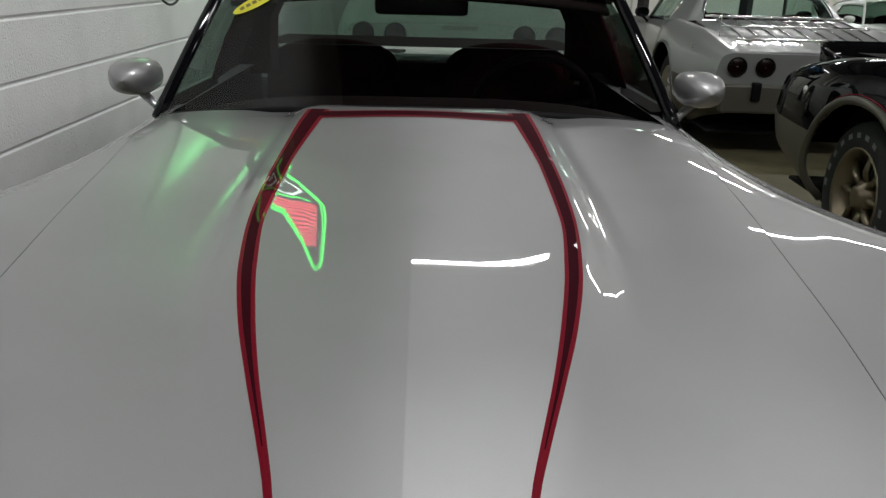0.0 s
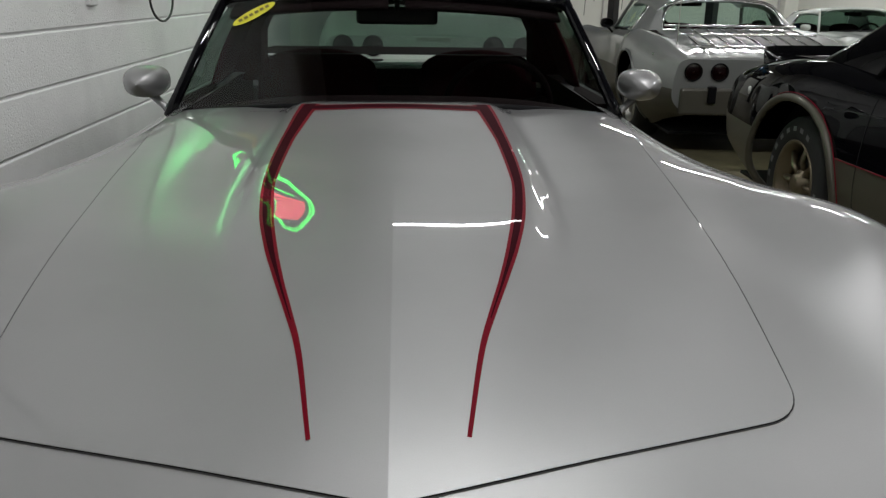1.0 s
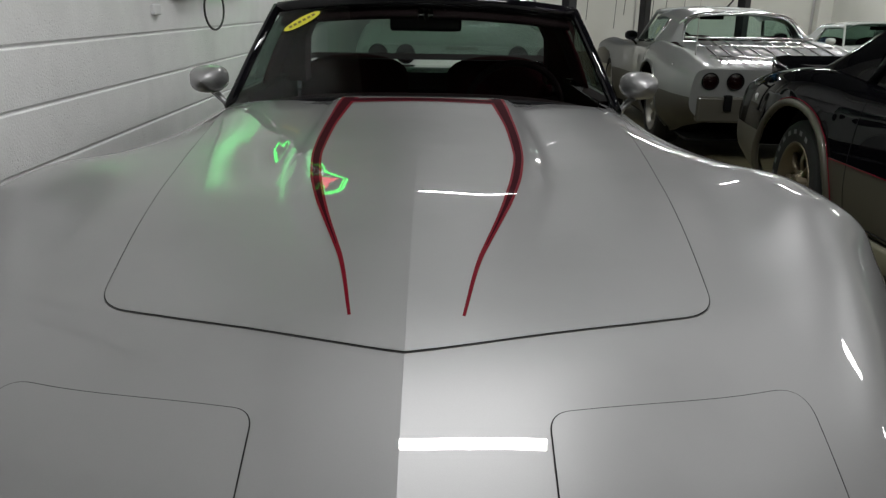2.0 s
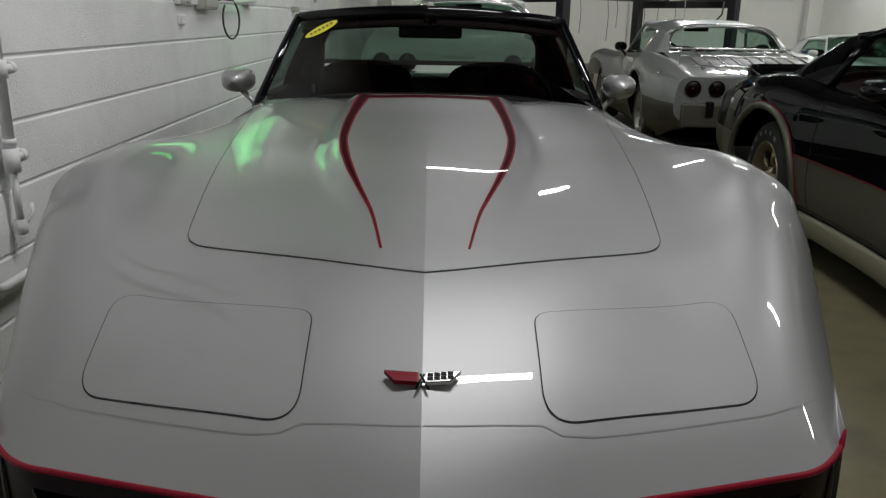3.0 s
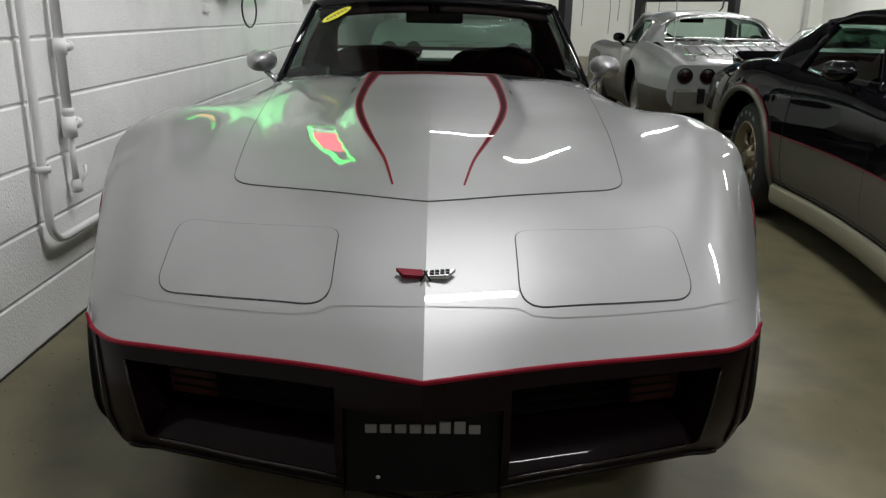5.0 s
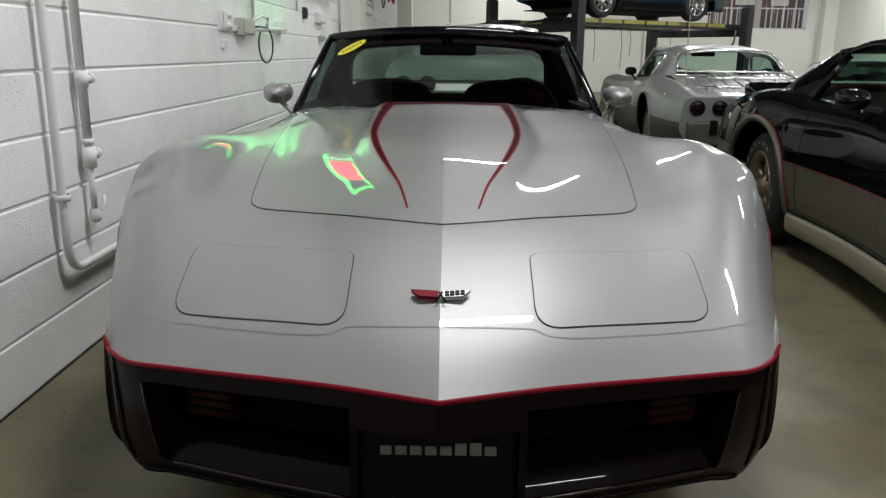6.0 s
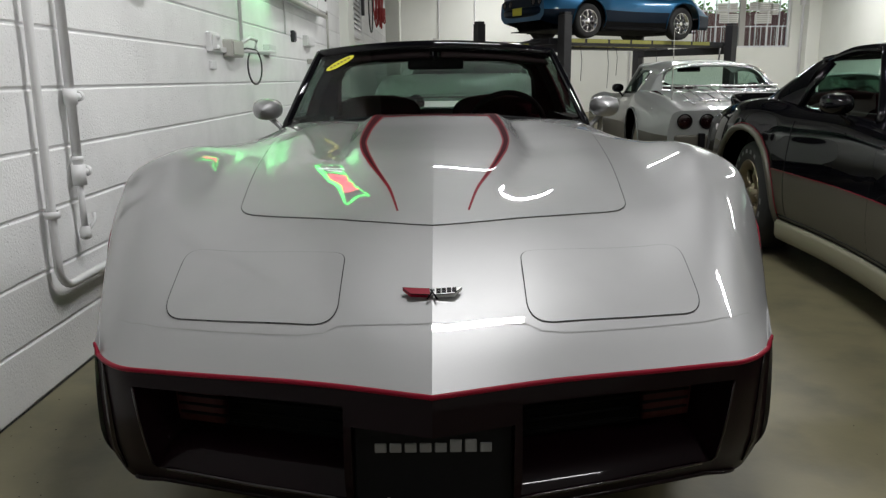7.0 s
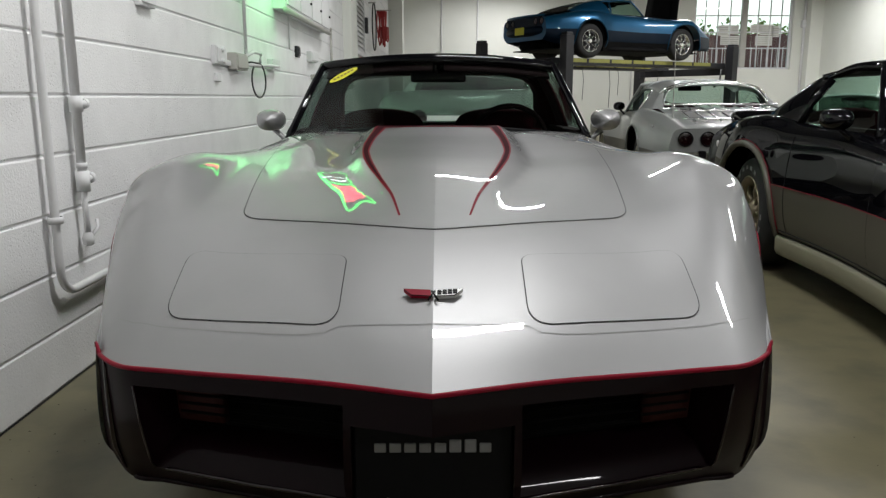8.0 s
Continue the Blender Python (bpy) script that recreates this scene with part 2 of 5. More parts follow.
def grid(name, rows, material, parent=None, label="", smooth=True, solid=0.0):
    """A sheet through rows of points; solid gives it a thickness below."""
    n, m = len(rows), len(rows[0])
    verts = [p for r in rows for p in r]
    faces = [(i * m + j, i * m + j + 1, (i + 1) * m + j + 1, (i + 1) * m + j) for i in range(n - 1) for j in range(m - 1)]
    me = pydata(verts, faces)
    if solid:
        bm = bmesh.new()
        bm.from_mesh(me)
        bmesh.ops.recalc_face_normals(bm, faces=bm.faces)
        bmesh.ops.solidify(bm, geom=bm.faces[:], thickness=solid)
        bm.to_mesh(me)
        bm.free()
    return obm(name, me, material, parent, label, smooth)


def empty(name, label, category, group="", kind="", m=None):
    ob = new(name)
    ob.empty_display_size = 0.1
    if m is not None:
        ob.matrix_world = m
    return tagged(ob, label, category, group, kind)


def spline(tab):
    """A smooth curve without overshoot through (t, value) pairs."""
    t = np.array([p[0] for p in tab], float)
    v = np.array([p[1] for p in tab], float)
    if len(t) == 1:
        return lambda q: np.full_like(np.asarray(q, float), v[0])
    h, d = np.diff(t), np.diff(v) / np.diff(t)
    m = np.zeros(len(t))
    m[0], m[-1] = d[0], d[-1]
    for i in range(1, len(t) - 1):
        if d[i - 1] * d[i] > 0:
            w1, w2 = 2 * h[i] + h[i - 1], h[i] + 2 * h[i - 1]
            m[i] = (w1 + w2) / (w1 / d[i - 1] + w2 / d[i])

    def f(q):
        q = np.clip(np.asarray(q, float), t[0], t[-1])
        i = np.clip(np.searchsorted(t, q, side="right") - 1, 0, len(t) - 2)
        s = (q - t[i]) / h[i]
        return ((1 + 2 * s) * (1 - s) ** 2 * v[i] + s * (1 - s) ** 2 * h[i] * m[i]
                + s * s * (3 - 2 * s) * v[i + 1] + s * s * (s - 1) * h[i] * m[i + 1])
    return f

# ---------------------------------------------------------------- the room
room_floor = boxed("floor", (WALL_X - 0.3, BACK_Y - 0.3, -0.2, RIGHT_X + 0.3, FAR_Y + 0.3, 0.0), M_FLOOR, bevel=0)
tagged(room_floor, "sealed grey-olive concrete garage floor with stains", "floor", kind="structure")
tagged(boxed("ceiling", (WALL_X - 0.3, BACK_Y - 0.3, CEIL, RIGHT_X + 0.3, FAR_Y + 0.3, CEIL + 0.2), M_CEIL, bevel=0),
       "dim grey painted garage ceiling", "ceiling", kind="structure")
wall_left = tagged(boxed("wall_left", (WALL_X - 0.3, BACK_Y, 0, WALL_X - 0.006, FAR_Y, CEIL), M_MORTAR, bevel=0),
                   "white painted concrete block wall", "wall", kind="structure")
tagged(boxed("wall_back", (WALL_X - 0.3, BACK_Y - 0.3, 0, RIGHT_X + 0.3, BACK_Y, CEIL), M_WALL, bevel=0),
       "plain white garage wall behind", "wall", kind="structure")
tagged(boxed("wall_right", (RIGHT_X, BACK_Y, 0, RIGHT_X + 0.3, FAR_Y, CEIL), M_WALL, bevel=0),
       "plain white painted side wall", "wall", kind="structure")
WX0, WX1, WZ0, WZ1 = 7.4, 10.28, 1.82, 3.95
bm = bmesh.new()
for d in ((WALL_X, FAR_Y, 0, WX0, FAR_Y + .3, CEIL), (WX1, FAR_Y, 0, RIGHT_X + .3, FAR_Y + .3, CEIL),
          (WX0, FAR_Y, 0, WX1, FAR_Y + .3, WZ0), (WX0, FAR_Y, WZ1, WX1, FAR_Y + .3, CEIL)):
    box(bm, *d)
tagged(obj("wall_far", bm, M_WALL, smooth=False), "white painted far wall with a barred window", "wall", kind="structure")

# ---------------------------------------------------------------- the low sports coupe body, nose at y = 0, tail at y = LEN
LEN, AXLE_F, AXLE_R, WHEEL_R, ARCH = 4.60, 1.13, 3.58, 0.325, 0.405
SWEEP = spline([(0, .32), (.5, .31), (.8, .20), (1.1, .07), (1.4, 0), (5, 0)])
CORNER = spline([(0, 4.5), (.3, 2.6), (.8, 0), (5, 0)])
KEY_X = [spline([(0, 0), (5, 0)]),
         spline([(0, .22), (5, .24)]),
         spline([(0, .44), (.5, .45), (5, .45)]),
         spline([(0, .565), (.5, .59), (1.0, .60), (1.5, .61), (2, .60), (5, .56)]),
         spline([(0, .650), (.2, .70), (.4, .735), (.8, .742), (1.1, .732), (1.5, .685), (1.9, .655), (2.3, .665), (3.0, .675), (3.5, .72), (4.3, .67), (4.6, .63)]),
         spline([(0, .707), (.2, .833), (.4, .882), (.7, .880), (1.1, .845), (1.5, .778), (1.9, .735), (2.3, .72), (3.0, .755), (3.5, .825), (4.3, .765), (4.6, .69)]),
         spline([(0, .728), (.2, .853), (.4, .905), (.7, .905), (1.1, .868), (1.5, .805), (1.9, .76), (2.3, .745), (3.0, .79), (3.5, .87), (4.3, .80), (4.6, .72)]),
         spline([(0, .734), (.2, .864), (.4, .914), (.7, .911), (1.1, .860), (1.5, .79), (1.9, .745), (2.3, .73), (3.0, .77), (3.5, .85), (4.3, .78), (4.6, .70)]),
         spline([(0, .695), (.2, .822), (.4, .875), (.7, .86), (1.1, .80), (1.7, .69), (2.3, .66), (3.5, .72), (4.6, .60)])]
KEY_Z = [spline([(0, .492), (.10, .550), (.228, .612), (.48, .704), (.575, .726), (.75, .754), (.95, .776), (1.15, .793), (1.3, .806), (1.6, .832), (1.95, .864), (3.3, .87), (3.9, .848), (4.45, .768), (4.6, .735)]),
         spline([(0, 0.4920), (0.1, 0.5570), (0.228, 0.6200), (0.48, 0.7090), (0.575, 0.7275), (0.75, 0.7497), (0.95, 0.7685), (1.15, 0.7867), (1.3, 0.8003), (1.6, 0.8290), (1.95, 0.8620), (3.3, 0.8700), (3.9, 0.8480), (4.45, 0.7680), (4.6, 0.7350)]),
         spline([(0, 0.4820), (0.1, 0.5490), (0.228, 0.6140), (0.48, 0.7120), (0.75, 0.7687), (0.95, 0.7940), (1.15, 0.8084), (1.3, 0.8210), (1.6, 0.8460), (1.95, 0.8640), (3.3, 0.8700), (3.9, 0.8480), (4.45, 0.7680), (4.6, 0.7350)]),
         spline([(0, .477), (.10, .545), (.3, .655), (.48, .722), (.8, .780), (1.2, .817), (1.6, .836), (1.95, .850), (3.3, .872), (3.9, .848), (4.45, .768), (4.6, .735)]),
         spline([(0, .474), (.10, .542), (.3, .668), (.5, .758), (.8, .832), (1.0, .841), (1.3, .822), (1.6, .812), (1.9, .818), (2.3, .84), (2.9, .86), (3.4, .90), (3.9, .865), (4.45, .770), (4.6, .733)]),
         spline([(0, .476), (.10, .535), (.3, .635), (.5, .71), (.8, .768), (1.1, .775), (1.6, .762), (2.3, .775), (3.0, .79), (3.5, .81), (4.3, .735), (4.6, .69)]),
         spline([(0, .484), (.2, .495), (.6, .51), (1.1, .53), (2, .53), (3.5, .54), (4.6, .52)]),
         spline([(0, .285), (.4, .275), (1.0, .33), (3.9, .33), (4.3, .36), (4.6, .42)]),
         spline([(0, .215), (.25, .20), (.6, .175), (3.95, .17), (4.25, .25), (4.6, .33)])]
SEG = 6
SPLIT = 6 * SEG       # the row of the two-tone line


def section(v):
    """x and z along one half section, from the middle of the top to the sill."""
    kx = np.array([float(f(v)) for f in KEY_X])
    kz = np.array([float(f(v)) for f in KEY_Z])
    px = np.concatenate([[-kx[1]], kx, [2 * kx[-1] - kx[-2]]])
    pz = np.concatenate([[kz[1]], kz, [2 * kz[-1] - kz[-2]]])
    xs, zs = [], []
    crease = float(np.interp(v, (0, .5, 1.1), (.8, .8, 0)))   # the wing's upper edge is sharper towards the nose
    for i in range(1, len(px) - 2):
        for k in range(SEG):
            s = k / SEG
            h = (1 - 3 * s * s + 2 * s ** 3, s - 2 * s * s + s ** 3, 3 * s * s - 2 * s ** 3, s ** 3 - s * s)
            ka, kb = (1 - crease if i == 6 else 1), (1 - crease if i == 5 else 1)
            for p, out in ((px, xs), (pz, zs)):
                out.append(h[0] * p[i] + h[1] * ka * (p[i + 1] - p[i - 1]) / 2 + h[2] * p[i + 1] + h[3] * kb * (p[i + 2] - p[i]) / 2)
    xs.append(kx[-1])
    zs.append(kz[-1])
    return np.array(xs), np.array(zs)


VS = np.concatenate([np.linspace(0, 0.6, 34)[:-1], np.linspace(0.6, LEN, 150)])
SECT = [section(v) for v in VS]
SX = np.array([s[0] for s in SECT])
SZ = np.array([s[1] for s in SECT])


def plan_y(x, v):
    return v + SWEEP(v) * np.abs(x) + CORNER(v) * np.maximum(0, np.abs(x) - .6) ** 2


def dome(x, y):
    """The raised centre of the bonnet."""
    w = DOME_W(y) + 0.012
    h = DOME_H(y)
    s = np.clip((w + 0.045 - np.abs(x)) / 0.062, 0, 1)
    s = s * s * (3 - 2 * s)
    # a wide fillet along the foot of the raised centre
    g = np.clip((np.abs(x) - w) / 0.27, 0, 1)
    return h * s + FILLET(y) * (1 - s) * (1 - g) ** 2


DOME_W = spline([(.50, .075), (.57, .087), (.73, .121), (.79, .139), (.875, .166), (.98, .197), (1.115, .227), (1.29, .250), (1.53, .256), (1.9, .250), (2.1, .25)])
DOME_H = spline([(.50, 0), (.575, .003), (.75, .013), (.92, .029), (1.0, .0345), (1.1, .037), (1.3, .036), (1.6, .031), (1.9, .028), (1.98, .024)])
FILLET = spline([(.52, 0), (.64, .003), (.80, .0115), (1.0, .0180), (1.3, .0026), (1.9, 0)])
VF = np.linspace(0, 2.2, 300)


def top_z(x, y):
    """Height of the upper body at (x, y), bonnet dome included."""
    x, y = abs(float(x)), float(y)
    v = float(np.interp(y, plan_y(x, VF), VF))
    i = min(int(np.searchsorted(VS, v)), len(VS) - 1)
    i = max(i, 1)
    s = (v - VS[i - 1]) / (VS[i] - VS[i - 1])
    sx, sz = SX[i - 1] * (1 - s) + SX[i] * s, SZ[i - 1] * (1 - s) + SZ[i] * s
    n = 5 * SEG
    return float(np.interp(x, sx[:n], sz[:n])) + float(dome(x, y))


def side_x(y, z):
    """Half width of the body at (y, z), on its flank."""
    v = y
    for _ in range(8):
        i = min(max(int(np.searchsorted(VS, v)), 1), len(VS) - 1)
        n = 4 * SEG
        x = float(np.interp(-z, -SZ[i][n:], SX[i][n:]))
        v += y - float(plan_y(x, v))
        v = max(v, 0)
    return x


def body_mesh(root, upper, lower, has_dome, cabin=(2.02, 3.12), axle_r=AXLE_R):
    """The painted shell, split along the two-tone line, with open wheel arches and an open cabin."""
    m = SX.shape[1]
    cols = list(range(m - 1, 0, -1)) + list(range(m))
    sign = [-1] * (m - 1) + [1] * m
    verts = []
    for i, v in enumerate(VS):
        for c, sg in zip(cols, sign):
            x, z = SX[i][c], SZ[i][c]
            y = float(plan_y(x if c <= SPLIT else SX[i][SPLIT], v))
            if has_dome and c < 3 * SEG and y < 2.0:
                z += float(dome(x, y))
            if c > 3.4 * SEG:
                for ya in (AXLE_F, axle_r):
                    dy, dz = y - ya, z - WHEEL_R
                    r = math.hypot(dy, dz)
                    if abs(r - ARCH) < 0.02:
                        y, z = ya + dy / r * ARCH, WHEEL_R + dz / r * ARCH
            verts.append((sg * x, y, z))
    w = len(cols)
    keep = {0: [], 1: [], 2: []}
    for i in range(len(VS) - 1):
        for j in range(w - 1):
            c = max(cols[j], cols[j + 1])
            q = (i * w + j, i * w + j + 1, (i + 1) * w + j + 1, (i + 1) * w + j)
            cy = sum(verts[k][1] for k in q) / 4
            cz = sum(verts[k][2] for k in q) / 4
            cx = abs(sum(verts[k][0] for k in q) / 4)
            if c > 3.4 * SEG and any(math.hypot(cy - ya, cz - WHEEL_R) < ARCH for ya in (AXLE_F, axle_r)):
                continue
            if cabin[0] < cy < cabin[1] and c <= 3 * SEG:
                continue
            keep[0 if c <= SPLIT else (1 if j < w // 2 else 2)].append(q)
    out = []
    for k, nm, mt in ((0, "body", upper), (1, "lower_body", lower), (2, "lower_body", lower)):
        used = sorted({a for f in keep[k] for a in f})
        idx = {a: n for n, a in enumerate(used)}
        me = pydata([verts[a] for a in used], [tuple(idx[a] for a in f) for f in keep[k]])
        out.append(obm(nm, me, mt, root))
        for e in me.edges:
            p, q = (me.vertices[n].co for n in e.vertices)
            if k == 0 and abs(p.x) + abs(q.x) < 1e-4 and p.y < .55:
                e.use_edge_sharp = True
    # tail panel closing the back
    last = (len(VS) - 1) * w
    ring = [verts[last + j] for j in range(w)]
    obm("tail_panel", pydata(ring, [tuple(range(w))]), upper, root, smooth=False)
    # wheel housings
    for ya in (AXLE_F, axle_r):
        for sg in (-1, 1):
            rows = []
            for xx in (0.42, 0.70 if ya == AXLE_F else 0.72):
                rows.append([(sg * xx, ya + (ARCH + .012) * math.cos(a), WHEEL_R + (ARCH + .012) * math.sin(a)) for a in np.linspace(-.45, math.pi + .45, 24)])
            grid("wheel_housing", rows, M_DARK, root)
            rows = [[(sg * .42, ya, WHEEL_R)] * 24, rows[0]]
            grid("wheel_housing", rows, M_DARK, root, smooth=False)
    # floor pan
    boxed("floor_pan", (-.66, .55, .155, .66, 4.4, .175), M_DARK, root)
    return out


def arch_lip(root, ya, material, radius=0.011, extra=0.0, name="arch_lip"):
    for sg in (-1, 1):
        pts = []
        for a in np.linspace(-.28, math.pi + .28, 30):
            y, z = ya + (ARCH + extra) * math.cos(a), WHEEL_R + (ARCH + extra) * math.sin(a)
            pts.append((sg * (side_x(y, z) + 0.002), y, z))
        tube(name, pts, radius, material, root, sides=8)


def wheel(root, x, y, rim, tyre_label="", letters=False):
    sg = 1 if x > 0 else -1
    hub = new("wheel")
    hub.parent = root
    hub.location = (x, y, WHEEL_R + 0.004)
    R = WHEEL_R
    prof = [(-.105, .20), (-.115, .225), (-.118, .27), (-.108, .305), (-.085, .320), (-.03, R), (.03, R), (.085, .320), (.108, .305), (.118, .27),
            (.115, .225), (.105, .20)]
    lathe("tyre", prof, M_RUBBER, hub, tyre_label)
    rp = [(sg * a, r) for a, r in ((-.09, .203), (.09, .203), (.112, .212), (.116, .205), (.105, .195), (.06, .18), (.05, .17), (-.08, .17))]
    lathe("rim", rp, rim, hub)
    lathe("hub_cap", [(sg * a, r) for a, r in ((.035, .075), (.075, .07), (.085, .05), (.10, .048), (.105, .03), (.105, .001))], rim, hub, sides=24)
    for k in range(8):
        an = 2 * math.pi * k / 8
        c, s = math.cos(an), math.sin(an)
        pts = [(sg * .06, c * .06, s * .06), (sg * .075, c * .11, s * .11), (sg * .055, c * .185, s * .185)]
        tube("spoke", pts, [.024, .019, .024], rim, hub, sides=8, flat=.6)
    lathe("brake_disc", [(sg * .01, .165), (sg * .02, .165), (sg * .02, .04)], M_STEEL, hub, sides=24)
    if letters:
        for k in range(22):
            if k % 11 > 7:
                continue
            an = 2 * math.pi * k / 22
            bm = bmesh.new()
            box(bm, -.002, -.016, -.011, .002, .016, .011)
            ob = obj("sidewall_bar", bm, M_LETTER, hub, "raised white sidewall lettering", smooth=False)
            ob.matrix_basis = Matrix.Translation((sg * .1165, .262 * math.cos(an), .262 * math.sin(an))) @ Euler((an + math.pi / 2, 0, 0)).to_matrix().to_4x4()
    return hub


def mirror(root, sg, material, housing_label="", face=None):
    """A teardrop door mirror on a short stalk."""
    cx, cy, cz = sg * .765, 2.27, .905
    verts, faces = [], []
    n, m = 14, 20
    for i in range(n + 1):
        s = i / n
        yy = cy - .085 + .15 * s
        k = math.sin(min(1, s / .62) * math.pi / 2) ** .55 if s < .62 else 1 - .06 * ((s - .62) / .38) ** 2
        if i == 0:
            k = .02
        for j in range(m):
            a = 2 * math.pi * j / m
            ca, sa = math.cos(a), math.sin(a)
            ex = math.copysign(abs(ca) ** .8, ca)
            ez = math.copysign(abs(sa) ** .8, sa)
            verts.append((cx + ex * .063 * k, yy, cz + ez * .048 * k))
    for i in range(n):
        for j in range(m):
            l = (j + 1) % m
            faces.append((i * m + j, i * m + l, (i + 1) * m + l, (i + 1) * m + j))
    housing = obm("mirror_housing", pydata(verts, faces), material, root, housing_label)
    gl = [(cx + math.cos(a) * .055, cy + .063, cz + math.sin(a) * .041) for a in np.linspace(0, 2 * math.pi, 24)[:-1]]
    obm("mirror_glass", pydata(gl, [tuple(range(len(gl)))]), face or M_CHROME, housing, "mirror glass", smooth=False)
    tube("mirror_stalk", [(cx - sg * .01, cy + .01, cz - .035), (cx - sg * .05, cy + .01, cz - .075), (cx - sg * .075, cy + .0, cz - .10)],
         [.018, .015, .022], material, root, sides=10, flat=.7)


def screen_base(x):
    return Vector((x, 1.985 + .30 * x * x, .888 - .05 * (x / .64) ** 2))


def screen_top(x):
    return Vector((x * .82, 2.325 + .20 * (x * .82) ** 2, 1.182 - .035 * (x / .64) ** 2))


def screen_at(x, s):
    p = screen_base(x).lerp(screen_top(x), s)
    return p + Vector((0, -.006, .005)) * math.sin(math.pi * s)


def cabin_front(root, pillar, glass_mat=None):
    rows = [[screen_at(x, s) for x in np.linspace(-.64, .64, 33)] for s in np.linspace(0, 1, 9)]
    ws = grid("windscreen", rows, glass_mat or M_GLASS, root, "clear curved windscreen")
    ws.visible_shadow = False
    for sg in (-1, 1):
        pts = [screen_at(sg * .645, s) + Vector((sg * .005, .005, 0)) for s in np.linspace(-.03, 1.02, 10)]
        tube("screen_pillar", pts, [.017] * 10, pillar, root, sides=10, flat=.9)
    tube("screen_header", [screen_at(x, 1.0) + Vector((0, .012, -.004)) for x in np.linspace(-.64, .64, 25)], .026, pillar, root, sides=10)
    tube("screen_sill", [screen_at(x, 0) + Vector((0, -.004, -.008)) for x in np.linspace(-.64, .64, 25)], .011, M_BLACKTRIM, root, sides=8)
    return ws


def cabin_inside(root):
    """Dark cabin tub, dashboard, two seats and the steering wheel."""
    for nm, d in (("cabin_floor", (-.62, 1.90, .20, .62, 3.9, .24)), ("door_trim", (-.655, 2.16, .24, -.60, 3.12, .862)), ("door_trim", (.60, 2.16, .24, .655, 3.12, .862)),
                  ("bulkhead", (-.60, 3.28, .24, .60, 3.32, .74)), ("luggage_floor", (-.60, 3.28, .74, .60, 4.25, .78)), ("firewall", (-.60, 2.02, .24, .60, 2.06, .80)),
                  ("centre_tunnel", (-.11, 2.3, .24, .11, 3.25, .52))):
        part(nm, bmesh_box([d]), M_CABIN, root, "", False)
    rows = []
    for s in np.linspace(0, 1, 8):
        y = 2.03 + .36 * s
        z = .845 + .028 * math.sin(math.pi * s) - .10 * max(0, s - .8) * 5 * .5
        rows.append([(x, y + .16 * x * x, z - .05 * (abs(x) / .6) ** 3) for x in np.linspace(-.6, .6, 15)])
    grid("dashboard", rows, M_CABIN, root, solid=0.05)
    for sg in (-1, 1):
        seat = new("seat")
        seat.parent = root
        seat.location = (sg * .335, 2.80, .205)
        rows = []
        for s in list(np.linspace(0, .6, 6)) + list(.6 + .4 * np.sin(np.linspace(.15, 1, 12) * math.pi / 2)):
            w = .245 if s < .6 else .245 * (1 - ((s - .6) / .4) ** 6) ** .5 + .004
            dz = .22 + .52 * s
            yy = .20 + .20 * s
            th = .075 * math.sqrt(max(.004, 1 - s ** 6))
            rows.append([(math.copysign(abs(math.cos(a)) ** .6, math.cos(a)) * w, yy + math.sin(a) * th, dz) for a in np.linspace(0, 2 * math.pi, 25)])
        rows.append([(0, .40, .741)] * 25)
        grid("backrest", rows, M_SEAT, seat)
        bm = bmesh.new()
        box(bm, -.25, -.32, .02, .25, .24, .24, bevel=.05)
        part("cushion", bm, M_SEAT, seat)
    ring = [(.345 + .18 * math.cos(a), 2.52 - .05 * math.sin(a), .80 + .165 * math.sin(a)) for a in np.linspace(0, 2 * math.pi, 41)[:-1]]
    sw = tube("steering_wheel", ring, .013, M_CABIN, root, closed=True)
    for a in (.2, math.pi - .2, -math.pi / 2):
        tube("spoke", [(.345, 2.50, .80), (.345 + .18 * math.cos(a), 2.52 - .05 * math.sin(a), .80 + .165 * math.sin(a))], .012, M_CABIN, sw, sides=6)
    tube("steering_column", [(.345, 2.51, .80), (.345, 2.2, .70)], .03, M_CABIN, root)
    bm = bmesh.new()
    box(bm, -.13, 2.40, 1.075, .13, 2.425, 1.13, bevel=.012)
    part("inside_mirror", bm, M_BLACKTRIM, root)
    tube("inside_mirror_stem", [(0, 2.41, 1.11), (0, 2.37, 1.165)], .008, M_BLACKTRIM, root, sides=6)


def bmesh_box(dims, bevel=0.0):
    bm = bmesh.new()
    for d in dims:
        box(bm, *d, bevel=bevel)
    return bm


def roof_z(x, s):
    return 1.188 + .026 * math.sin(math.pi * s) - .035 * (x / .525) ** 2 - .02 * s


